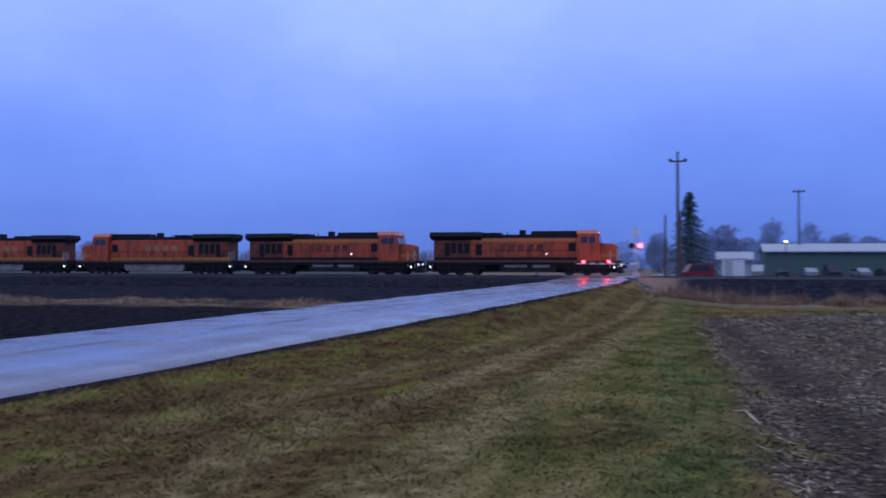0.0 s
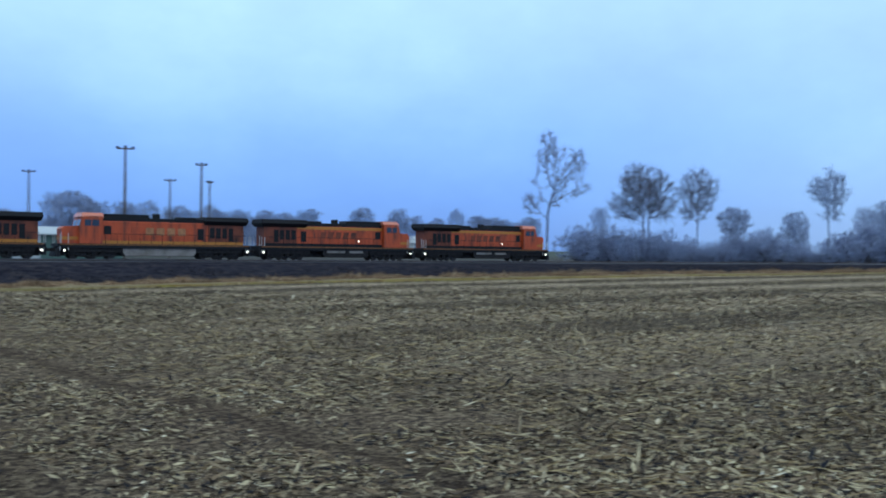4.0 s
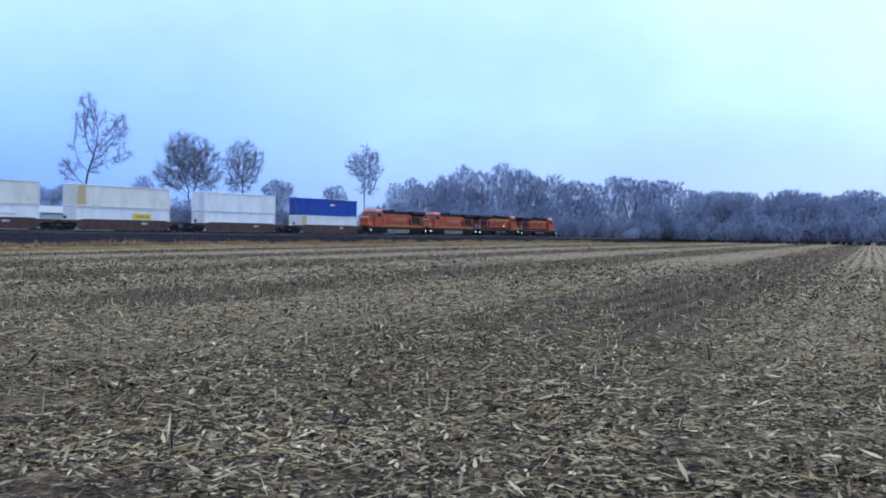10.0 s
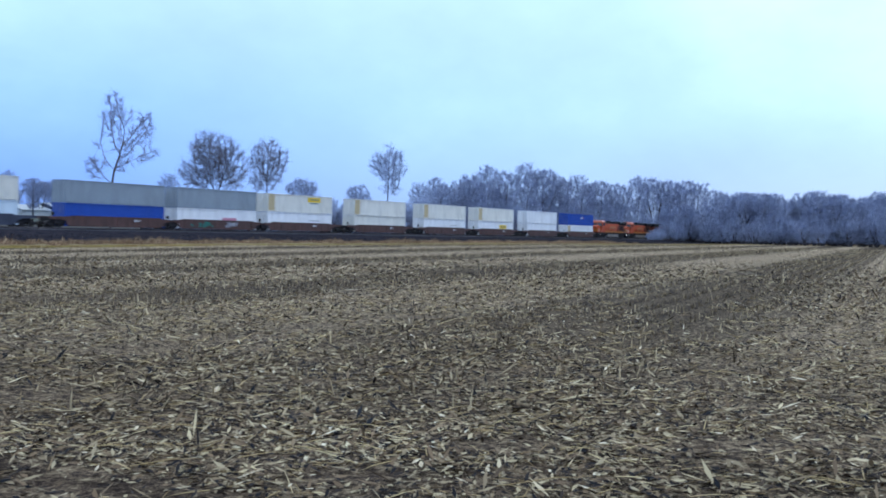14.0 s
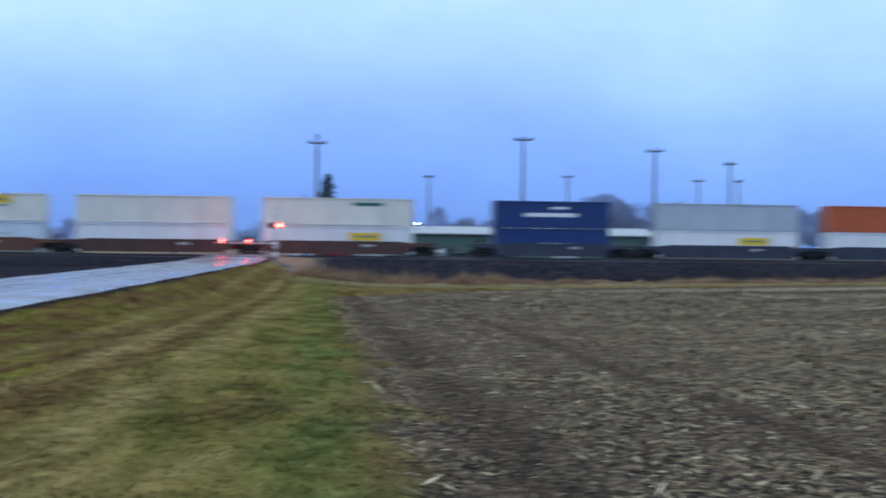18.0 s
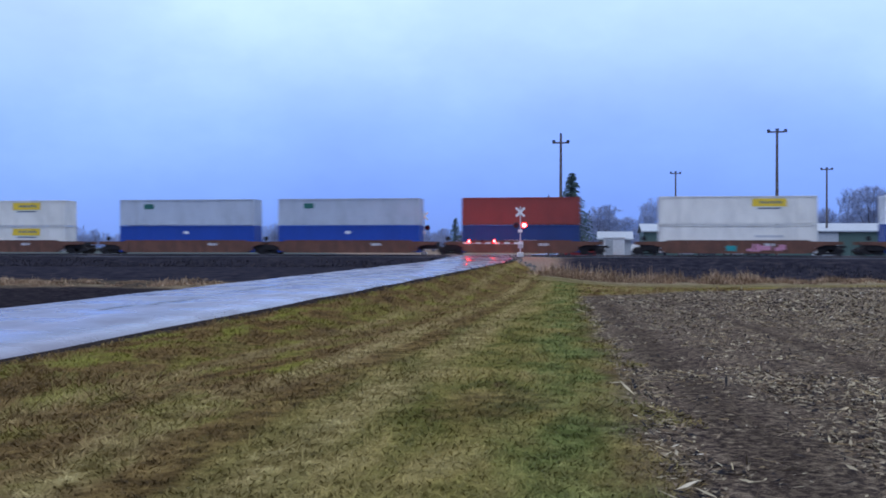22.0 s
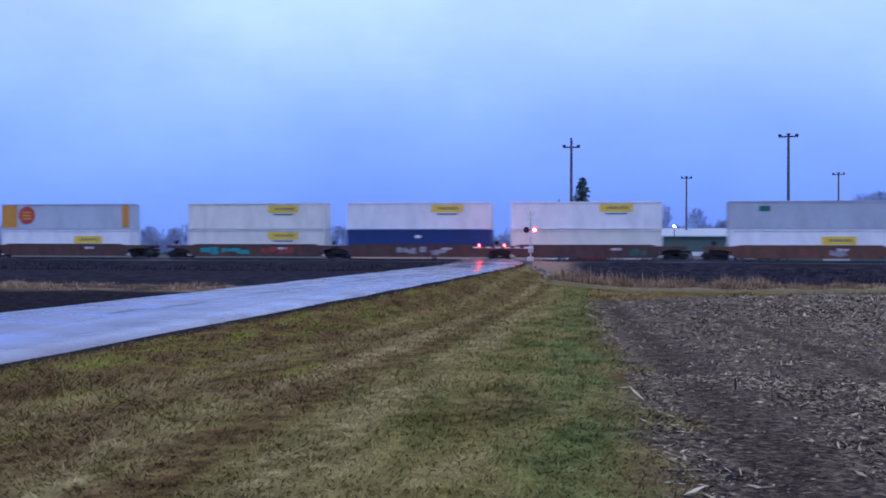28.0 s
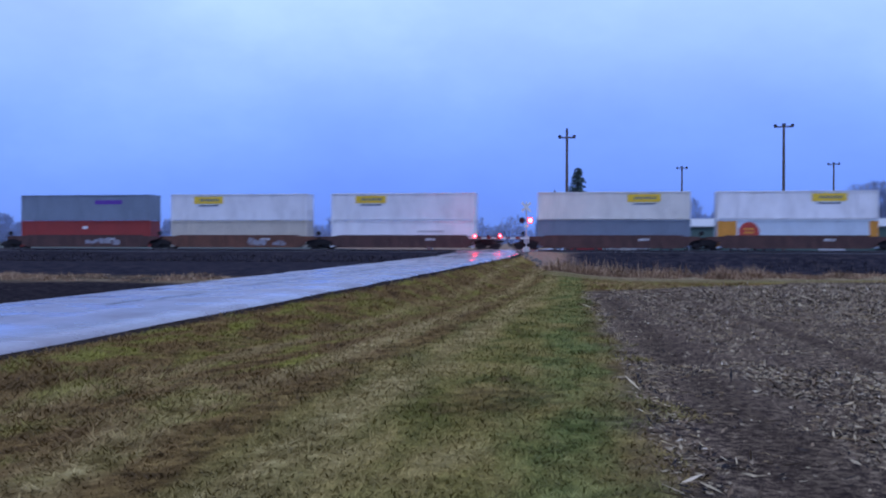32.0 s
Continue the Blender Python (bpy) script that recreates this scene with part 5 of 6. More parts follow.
def spruce(seed, height):
    rng = random.Random(seed)
    e = empty("spruce_tree", "dark green spruce with drooping branches", "tree")
    part("trunk", Geo().rod((0, 0, -0.2), (0, 0, height * 0.97), height * 0.016, 0.03, 8), M_BARK, e)
    v, f = [], []
    z = height * 0.07
    while z < height:
        reach = (height - z) * 0.40 + 0.25
        for k in range(8):
            a = rng.uniform(0, 6.28)
            r = reach * rng.uniform(0.65, 1.12)
            for j in range(7):
                t = (j + 0.6) / 7
                c = Vector((math.cos(a) * r * t, math.sin(a) * r * t, z - r * 0.30 * t + rng.gauss(0, 0.04)))
                for _ in range(3):
                    w = Vector((math.cos(a + rng.gauss(0, 0.8)), math.sin(a + rng.gauss(0, 0.8)), rng.gauss(-0.35, 0.3))).normalized() * rng.uniform(0.3, 0.6)
                    s = w.orthogonal().normalized() * rng.uniform(0.06, 0.13)
                    b = len(v)
                    v += [c - s, c + s, c + w]
                    f.append((b, b + 1, b + 2))
        z += rng.uniform(0.22, 0.4)
    part("crown", soup("crown", [tuple(p) for p in v], f, M_NEEDLE), None, e, "dark needle branches")
    return e


def polar(az, dist):
    """A place by its bearing in degrees left of +y and its distance."""
    return -math.sin(radians(az)) * dist, math.cos(radians(az)) * dist


def stand(thing, az, dist, turn=0.0, size=1.0):
    x, y = polar(az, dist)
    thing.matrix_basis = pose(x, y, float(land(x, y)), 0, 0, turn)
    thing.scale = (size, size, size)
    return thing


def build_trees():
    tall = bare_tree(26, [(0.2, 16.2, 2.1, 3.9), (4.3, 15.0, 1.8, 2.6), (4.8, 11.0, 2.0, 1.6), (-2.1, 9.6, 1.8, 3.2), (1.6, 11.0, 1.9, 3.0), (2.8, 13.0, 1.6, 2.0)], "tall bare cottonwood with a forked open crown", stems=((0, 0.02),), spacing=0.64, twigs_each=9, twig_length=1.0, tip=0.0125, thick=1.95)
    stand(tall, -40.5, 150, -40.5)
    wide = bare_tree(8, [(0, 12.2, 5.2, 4.9), (-2.4, 10.2, 3.6, 3.6), (2.6, 10.4, 3.4, 3.6)], "broad bare tree with a rounded crown", stems=((0, 0.0), (0.5, 0.05)), twigs_each=10)
    stand(wide, -45.9, 172, -45.9)
    slim = bare_tree(15, [(0.2, 12.4, 3.7, 4.4), (-0.6, 9.6, 2.8, 3.0)], "bare tree with a rounded crown of fine twigs", stems=((0, 0.01),), twigs_each=10)
    stand(slim, -48.8, 178, -48.8)
    fifth = bare_tree(21, [(0, 14.4, 4.0, 4.1), (0.6, 10.6, 2.6, 3.0)], "tall bare tree with an upright crown", stems=((0, 0.0),), twigs_each=11, twig=M_HAZETWIG)
    stand(fifth, -55.6, 205, -55.6)
    scrub = bare_tree(33, [(0, 3.4, 3.2, 3.3), (-2.6, 2.4, 2.2, 2.3), (2.4, 2.6, 2.2, 2.4)], "low bare thicket shrub", stems=((-0.12, -0.6), (-0.05, -0.25), (0.0, 0.02), (0.05, 0.3), (0.12, 0.6)), spacing=0.62, twigs_each=7, twig_length=0.8, tip=0.022, twig=M_HAZETWIG)
    scrub.name = "bare_shrub"
    tagged(scrub, category="shrub", group="shrubs along the railway and the wood")
    stand(scrub, -52.4, 188)
    bushy = bare_tree(41, [(0, 9.8, 4.6, 6.0), (-2.2, 6.0, 3.2, 4.6), (2.4, 5.6, 3.2, 4.6)], "bare woodland tree branched from low down", stems=((-0.6, -0.06), (0.2, 0.0), (0.9, 0.08)), spacing=0.85, twigs_each=13, twig_length=1.2, tip=0.02, twig=M_HAZETWIG)
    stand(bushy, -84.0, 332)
    oak = bare_tree(57, [(0, 11.6, 5.4, 4.4), (-2.6, 7.6, 3.4, 4.4), (2.8, 7.2, 3.2, 4.6)], "broad bare woodland tree with a domed crown", stems=((0, 0.0), (0.6, 0.07)), spacing=0.85, twigs_each=13, twig_length=1.2, tip=0.02, twig=M_HAZETWIG)
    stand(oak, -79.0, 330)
    ash = bare_tree(63, [(0, 12.4, 3.8, 4.6), (0.6, 7.2, 3.0, 4.0), (-1.2, 6.4, 2.6, 3.8)], "tall bare tree with twigs from low on its trunk", stems=((0, 0.0), (0.4, 0.04)), spacing=0.8, twigs_each=11, tip=0.014, twig=M_HAZETWIG)
    stand(ash, -66.9, 305)
    kinds = [oak, ash, fifth, tall, bushy]
    rng = random.Random(5)

    def more(which, az, dist, size):
        stand(copy_thing(which, Matrix()), az, dist, rng.uniform(0, 360), size)

    # upright group beyond the fifth tree, behind the line
    for az, size, k in ((-53.9, 0.68, 0), (-57.4, 0.72, 2), (-58.9, 0.78, 1), (-60.3, 0.85, 0), (-61.2, 0.95, 2), (-62.2, 1.0, 0), (-63.4, 1.04, 2), (-64.4, 1.06, 1), (-65.4, 1.0, 0), (-66.4, 0.98, 2), (-67.5, 1.0, 1), (-68.6, 1.05, 0), (-69.7, 1.12, 2), (-70.6, 1.2, 1), (-71.6, 1.25, 0), (-72.6, 1.3, 1)):
        more((bushy, oak, ash)[k], az, 117 / math.cos(radians(az)) + rng.uniform(0, 8), size * (1.14 if az < -60 else 1.0))
    for k in range(14):
        az = -58 - 15 * (k + rng.uniform(0, 1)) / 14
        more(rng.choice((ash, bushy, oak)), az, 126 / math.cos(radians(az)) + rng.uniform(0, 14), rng.uniform(0.7, 0.95))
    # the wood that closes the field
    for base, n, lo, hi in ((322, 30, 0.78, 1.0), (334, 30, 0.85, 1.08), (348, 28, 0.95, 1.15), (366, 26, 1.0, 1.22)):
        for k in range(n):
            az = -73.8 - 33.0 * (k + rng.uniform(0.1, 0.9)) / n
            more(rng.choice((ash, bushy, oak, oak)), az, base + rng.uniform(-7, 7), rng.uniform(lo, hi))
    # undergrowth along the line and in front of the wood
    for k in range(110):
        az = -42 - 32 * (k + rng.uniform(0, 1)) / 110
        more(scrub, az, 114 / math.cos(radians(az)) + rng.uniform(0, 9), rng.uniform(0.3, 1.0) * (1 + 0.5 * (az < -57)))
    for k in range(110):
        az = -73.4 - 33 * (k + rng.uniform(0, 1)) / 110
        more(scrub, az, 312 + rng.uniform(-5, 12), rng.uniform(0.8, 1.7))
    # the near edge of the wood, where the line runs in behind it
    for k in range(22):
        x, y = 268 + 72 * (k + rng.uniform(0, 1)) / 22, rng.uniform(95, 100)
        stand(copy_thing(scrub, Matrix()), math.degrees(math.atan2(-x, y)), math.hypot(x, y), rng.uniform(0, 360), rng.uniform(0.5, 1.1) * (1.0 if x > 285 else 0.6))
    for k in range(9):
        x, y = 290 + 52 * (k + rng.uniform(0, 1)) / 9, rng.uniform(94, 99)
        stand(copy_thing(bushy, Matrix()), math.degrees(math.atan2(-x, y)), math.hypot(x, y), rng.uniform(0, 360), rng.uniform(0.6, 0.85))
    # behind the yard
    for az, dist, size, k in ((-0.4, 200, 0.62, 0), (-3.0, 205, 0.6, 2), (-4.9, 210, 0.62, 1), (-6.4, 240, 0.55, 0), (-14.4, 205, 0.82, 0), (-13.4, 220, 0.78, 1), (-15.4, 222, 0.75, 0), (-17.2, 232, 0.74, 0), (-18.4, 240, 0.72, 1), (-19.8, 250, 0.7, 0), (-21.6, 262, 0.7, 1), (-23.2, 270, 0.66, 0), (-35.4, 290, 0.75, 1), (-36.6, 295, 0.7, 0), (-43.5, 260, 0.8, 1), (-50.8, 270, 0.9, 0)):
        more(kinds[k], az, dist, size)
    # far off, beyond the crossing road and the yard
    for k in range(30):
        az = 8 + 36 * (k + rng.uniform(0, 1)) / 30
        more(rng.choice((oak, bushy)), az, rng.uniform(340, 470), rng.uniform(0.45, 0.72))
    for k in range(60):
        az = 4 - 44 * (k + rng.uniform(0, 1)) / 60
        more(rng.choice((oak, bushy)), az, rng.uniform(300, 390), rng.uniform(0.55, 0.85))
    for k in range(60):
        az = 3 - 33 * (k + rng.uniform(0, 1)) / 60
        more(scrub, az, rng.uniform(270, 320), rng.uniform(0.7, 1.25))
    for k in range(55):
        az = 3 + 40 * (k + rng.uniform(0, 1)) / 55
        more(scrub, az, rng.uniform(300, 380), rng.uniform(0.7, 1.5))
    fir = stand(spruce(2, 12.0), 1.36, 145)
    stand(copy_thing(fir, Matrix()), 7.95, 260, 50, 0.74)


# ---- poles, signals, yard ----
def light_pole(height, arm, spike):
    e = empty("yard_light_pole", "tall dark yard light pole with floodlights on a cross arm", "light pole", "yard light poles")
    part("pole", Geo().rod((0, 0, -0.3), (0, 0, height if spike else height - 0.7), 0.2, 0.13, 8), M_WOODPOLE, e)
    part("cross_arm", Geo().box(-arm, arm, -0.06, 0.06, height - 0.95, height - 0.78), M_WOODPOLE, e)
    for x in (-arm + 0.15, arm - 0.15):
        g = Geo().prism([(x - 0.2, height - 0.76), (x + 0.2, height - 0.76), (x + 0.14, height - 0.58), (x - 0.14, height - 0.58)], -0.17, 0.17)
        part("floodlight", g, M_LAMPBLACK, e, "unlit floodlight")
        part("bracket", Geo().rod((x, 0, height - 0.95), (x, 0, height - 0.6), 0.05, sides=6), M_LAMPBLACK, e)
    if spike:
        part("top_fixture", Geo().box(-0.11, 0.11, -0.11, 0.11, height - 0.1, height + 0.2, 0.04), M_LAMPBLACK, e)
    else:
        part("middle_floodlight", Geo().box(-0.2, 0.2, -0.17, 0.17, height - 0.7, height - 0.5, 0.04), M_LAMPBLACK, e, "unlit floodlight")
    return e


def build_poles():
    for az, el, dist, arm in ((1.99, 6.5, 114, 0.95), (-9.71, 6.6, 118, 1.05), (-17.06, 5.9, 129, 1.05), (-21.1, 5.1, 148, 0.8), (-4.36, 4.35, 182, 0.95), (-12.23, 4.4, 182, 1.0), (-19.43, 4.15, 185, 1.0), (-21.55, 4.1, 185, 0.6)):
        x, y = polar(az, dist)
        g = float(land(x, y))
        h = EYE + dist * math.tan(radians(el)) - g - 0.3
        p = light_pole(h if dist < 116 else h + 0.45, arm, dist < 116)
        p.matrix_basis = pose(x, y, g, 0, 0, az)
        if dist < 116:
            part("stub_pole", Geo().rod((0.30, 0.1, -0.3), (0.26, 0.1, h * 0.5), 0.14, 0.11, 8), M_WOODPOLE, p, "shorter brace pole")
    # a plain utility pole beside the crossing
    x, y = -5.5, 118.0
    e = empty("utility_pole", "plain dark timber utility pole", "utility pole")
    part("pole", Geo().rod((0, 0, -0.3), (0, 0, 7.2), 0.15, 0.1, 8), M_WOODPOLE, e)
    part("insulator", Geo().rod((0, 0, 7.2), (0, 0, 7.4), 0.05, 0.03, 6), M_LAMPBLACK, e)
    e.matrix_basis = pose(x, y, float(land(x, y)))


def crossing_signal(lit_side, gate):
    """Mast with crossbuck, two flashing lamps and, on one, a lowered gate arm with lamps."""
    e = empty("crossing_signal", "silver crossing signal mast with crossbuck and lit lamp" + (" and lowered gate" if gate else ""), "crossing signal", "crossing signals")
    part("mast", Geo().rod((0, 0, -0.2), (0, 0, 4.7), 0.065, sides=10), M_MAST, e)
    part("base", Geo().box(-0.3, 0.3, -0.3, 0.3, -0.1, 0.35, 0.04), M_CURB, e, "concrete base")
    part("finial", Geo().rod((0, 0, 4.7), (0, 0, 4.9), 0.07, 0.02, 8), M_MAST, e)
    for a in (-45, 45):
        g = Geo()
        c, s = math.cos(radians(a)), math.sin(radians(a))
        pts = [(-0.61, -0.115), (0.61, -0.115), (0.61, 0.115), (-0.61, 0.115)]
        off = -0.10 if a < 0 else -0.125
        v = [(c * x - s * z, off, 4.3 + s * x + c * z) for x, z in pts] + [(c * x - s * z, off + 0.02, 4.3 + s * x + c * z) for x, z in pts]
        part("crossbuck_blade", g.add(v, [(0, 1, 2, 3), (7, 6, 5, 4), (0, 4, 5, 1), (1, 5, 6, 2), (2, 6, 7, 3), (3, 7, 4, 0)]), M_BOXWHITE, e, "white crossbuck blade")
    part("lamp_arm", Geo().box(-0.62, 0.62, -0.05, 0.05, 2.95, 3.03), M_LAMPBLACK, e)
    for s in (-1, 1):
        back = part("lamp_backing", Geo().rod((0.4 * s, -0.16, 2.99), (0.4 * s, -0.13, 2.99), 0.30, sides=20), M_LAMPBLACK, e, "black round lamp backing")
        part("lens", Geo().rod((0.4 * s, -0.2, 2.99), (0.4 * s, -0.165, 2.99), 0.21, sides=16), M_REDGLOW if s == lit_side else M_REDDARK, e, "lit red lens" if s == lit_side else "dark red lens")
        hood = Geo()
        n = 12
        v = [(0.4 * s + 0.26 * math.cos(math.pi * i / n), y, 2.99 + 0.26 * math.sin(math.pi * i / n)) for y in (-0.16, -0.45) for i in range(n + 1)]
        hood.add(v, [(i, i + 1, n + 2 + i, n + 1 + i) for i in range(n)])
        part("hood", hood, M_LAMPBLACK, e)
        part("rear_lamp", Geo().rod((0.4 * s, 0.1, 2.99), (0.4 * s, 0.3, 2.99), 0.16, 0.1, 12), M_LAMPBLACK, e)
    part("sign_panel", Geo().box(-0.22, 0.22, -0.1, -0.08, 2.3, 2.6), M_BOXWHITE, e, "small white sign plate")
    part("gate_mechanism", Geo().box(-0.25, 0.25, 0.07, 0.6, 0.75, 1.45, 0.04), M_MAST, e, "silver gate machine")
    if gate:
        arm = part("gate_arm", Geo().add([(0.3, -0.35, 1.15), (0.3, -0.31, 1.15), (0.3, -0.31, 1.33), (0.3, -0.35, 1.33), (-5.7, -0.35, 1.20), (-5.7, -0.31, 1.20), (-5.7, -0.31, 1.31), (-5.7, -0.35, 1.31)],
                                         [(0, 1, 2, 3), (7, 6, 5, 4), (0, 4, 5, 1), (1, 5, 6, 2), (2, 6, 7, 3), (3, 7, 4, 0)]), M_BOXWHITE, e, "lowered white gate arm")
        for k in range(5):
            x = -0.6 - k * 0.95
            part("red_stripe", Geo().box(x - 0.42, x, -0.356, -0.351, 1.175 + 0.009 * k, 1.325 + 0.001 * k), paint("red"), arm, "red stripe of the gate arm")
        for x, lit in ((-5.05, True), (-3.75, False), (-2.55, True)):
            part("gate_lamp", Geo().rod((x, -0.40, 1.45), (x, -0.30, 1.45), 0.11, sides=12), M_REDGLOW if lit else M_REDDARK, arm, "lit red gate lamp" if lit else "dark red gate lamp")
    return e


def building(name, label, x0, x1, y0, y1, z, eave, ridge, wall, roof, doors):
    """A long low shed with a gabled roof, ribs, and doors on its near side."""
    e = empty(name, label, "building")
    e.matrix_basis = pose(x0, y0, z)
    w, d = x1 - x0, y1 - y0
    part("wall", Geo().box(0, w, 0, d, -0.5, eave), wall, e)
    ribs = Geo()
    for k in range(int(w / 0.9)):
        ribs.box(k * 0.9 + 0.42, k * 0.9 + 0.5, -0.035, 0.0, 0, eave - 0.05)
    part("siding_ribs", ribs, wall, e)
    g = Geo().add([(-0.4, -0.5, eave - 0.12), (w + 0.4, -0.5, eave - 0.12), (w + 0.4, d / 2, ridge), (-0.4, d / 2, ridge), (-0.4, d + 0.5, eave - 0.12), (w + 0.4, d + 0.5, eave - 0.12),
                   (-0.4, -0.5, eave + 0.08), (w + 0.4, -0.5, eave + 0.08), (w + 0.4, d / 2, ridge + 0.2), (-0.4, d / 2, ridge + 0.2), (-0.4, d + 0.5, eave + 0.08), (w + 0.4, d + 0.5, eave + 0.08)],
                  [(0, 1, 7, 6), (6, 7, 8, 9), (9, 8, 11, 10), (4, 10, 11, 5), (0, 6, 9, 3), (3, 9, 10, 4), (1, 2, 8, 7), (2, 5, 11, 8), (0, 3, 2, 1), (3, 4, 5, 2)])
    part("roof", g, roof, e)
    part("gutter", Geo().box(-0.4, w + 0.4, -0.62, -0.5, eave - 0.1, eave + 0.1), M_SHEDROOF, e, "pale gutter")
    for a, b, h in doors:
        part("door", Geo().box(a, b, -0.12, -0.04, 0, h, 0.02), M_SHEDWHITE, e, "white sliding door")
    return e


def parked_car(colour, tall):
    e = empty("parked_car", "%s parked %s in the yard" % ("dark" if colour is M_CARDARK else "silver", "van" if tall else "car"), "car", "cars parked in the yard")
    h = 1.9 if tall else 1.45
    part("body", Geo().prism([(-2.2, 0.3), (-2.25, 0.85), (-1.3, 0.95), (-0.7, h), (1.4 if not tall else 2.0, h), (2.1, 0.95), (2.25, 0.85), (2.2, 0.3)], -0.88, 0.88), colour, e)
    part("window_band", Geo().prism([(-1.15, 0.98), (-0.66, h - 0.12), (1.3, h - 0.12), (1.8, 0.98)], -0.89, 0.89), M_GLASS, e, "dark windows")
    for x in (-1.4, 1.4):
        for s in (-1, 1):
            part("wheel", Geo().wheel(x, 0.9 * s, 0.7 * s, 0.33, 0.33, 14), M_LAMPBLACK, e)
    for s in (-1, 1):
        part("lamp", Geo().box(2.2, 2.27, 0.65 * s - 0.15, 0.65 * s + 0.15, 0.65, 0.8), M_SHEDWHITE, e)
    return e


def build_yard():
    m = crossing_signal(1, True)
    m.matrix_basis = pose(-7.4, 99.0, 0.8)
    m = crossing_signal(-1, False)
    m.matrix_basis = pose(-18.9, 110.0, 0.8)
    c = empty("signal_cabinet", "white metal relay cabinet beside the crossing", "cabinet")
    part("body", Geo().box(-1.15, 1.15, -0.8, 0.8, 0.0, 2.15, 0.03), M_BOXWHITE, c)
    part("roof", Geo().box(-1.25, 1.25, -0.9, 0.9, 2.15, 2.28, 0.03), M_BOXWHITE, c)
    part("door", Geo().box(-0.9, -0.1, -0.83, -0.8, 0.15, 2.0), M_SHEDWHITE, c)
    c.matrix_basis = pose(1.9, 112.5, 0.5)
    building("green_shed", "long low green metal shed with a pale roof", 8.0, 54.0, 175, 191, 0.3, 4.1, 5.4, M_SHEDWALL, M_SHEDROOF, [(27.5, 31.8, 3.9)])
    for kind, words, x0, x1, eave, ridge, wall in (("blue_shed", "blue metal shed with a pale roof beyond the field", 161, 180, 2.2, 4.2, M_SHEDBLUE), ("white_shed", "small white metal shed with a pale roof", 188, 198, 1.9, 3.4, M_SHEDWHITE), ("white_barn", "long white metal barn with a pale roof", 200, 218, 2.2, 4.2, M_SHEDWHITE)):
        building(kind, words, x0, x1, 258, 270, float(land((x0 + x1) / 2, 258)), eave, ridge, wall, M_SHEDROOF, [(4, 7, 2.0)])
    # shed shape put in place of a pale parked camper truck
    building("small_shed", "pale shed-shaped block standing in for a parked camper truck", 0.5, 5.0, 150, 156, 0.25, 2.6, 3.6, M_SHEDWHITE, M_SHEDROOF, [(1, 2, 2.0)])
    for k, (x, y) in enumerate(((6.5, 164), (10.2, 166), (14.0, 163), (17.5, 166), (21.5, 165), (25.0, 163))):
        car = parked_car((M_CAR, M_CARDARK)[k % 2], k % 3 == 0)
        car.matrix_basis = pose(x, y, float(land(x, y)), 0, 0, 84 + k * 5)
    truck = parked_car(M_CARRED, True)
    truck["label"] = "dark red van parked beyond the crossing"
    truck.matrix_basis = pose(-2.4, 130.0, float(land(-2.4, 130.0)), 0, 0, 20)
    for x, y, z in ((10.7, 165.0, 5.5),):
        e = empty("yard_lamp", "small lit yard lamp on a post", "lamp")
        part("post", Geo().rod((0, 0, 0), (0, 0, z), 0.06, sides=6), M_WOODPOLE, e)
        part("lamp_head", Geo().box(-0.25, 0.25, -0.18, 0.12, z - 0.06, z + 0.14, 0.02), M_LAMPBLACK, e)
        part("lens", Geo().box(-0.2, 0.2, -0.21, -0.18, z - 0.05, z + 0.12), M_YARDGLOW, e, "glowing lens")
        e.matrix_basis = pose(x, y, float(land(x, y)))


def build_ditch():
    """Loose stones at the toe of the gravel shoulder."""
    rng = random.Random(17)
    for k in range(26):
        x, r = rng.uniform(-8.0, -3.2), rng.uniform(0.1, 0.28)
        y = 72.8 - 2.5 * x + rng.gauss(2.0, 1.6)
        g = Geo()
        n = 7
        v = [(0, 0, r * 0.75)]
        for ring, z in ((0.7, 0.55), (1.0, 0.1), (0.9, -0.3)):
            v += [(r * ring * rng.uniform(0.75, 1.2) * math.cos(6.283 * i / n), r * ring * rng.uniform(0.75, 1.2) * math.sin(6.283 * i / n), r * z * rng.uniform(0.8, 1.2)) for i in range(n)]
        f = [(0, 1 + i, 1 + (i + 1) % n) for i in range(n)] + [(1 + q * n + i, 1 + (q + 1) * n + i, 1 + (q + 1) * n + (i + 1) % n, 1 + q * n + (i + 1) % n) for q in range(2) for i in range(n)]
        stone = part("stone", g.add(v, f), M_STONE, None, "", pose(x, y, float(land(x, y)) + 0.02, 0, 0, rng.uniform(0, 360)))
        tagged(stone, "rough grey stone lying at the gravel shoulder", "stone", "stones beside the crossing")


build_trees()
build_poles()
build_yard()
build_ditch()


# ---- ground cover ----
def in_field(x, y):
    return (0.9994 * x + 0.034 * y > 0.68) & (y < 68) & (-0.85 * x + 0.526 * y < 25.05)


def scatter(rng, n, az0, az1, d0, d1, power):
    """Places by bearing and distance, denser near the standpoint."""
    az = np.radians(rng.uniform(az0, az1, n))
    d = d0 + (d1 - d0) * rng.uniform(0, 1, n) ** power
    return -np.sin(az) * d, np.cos(az) * d, d


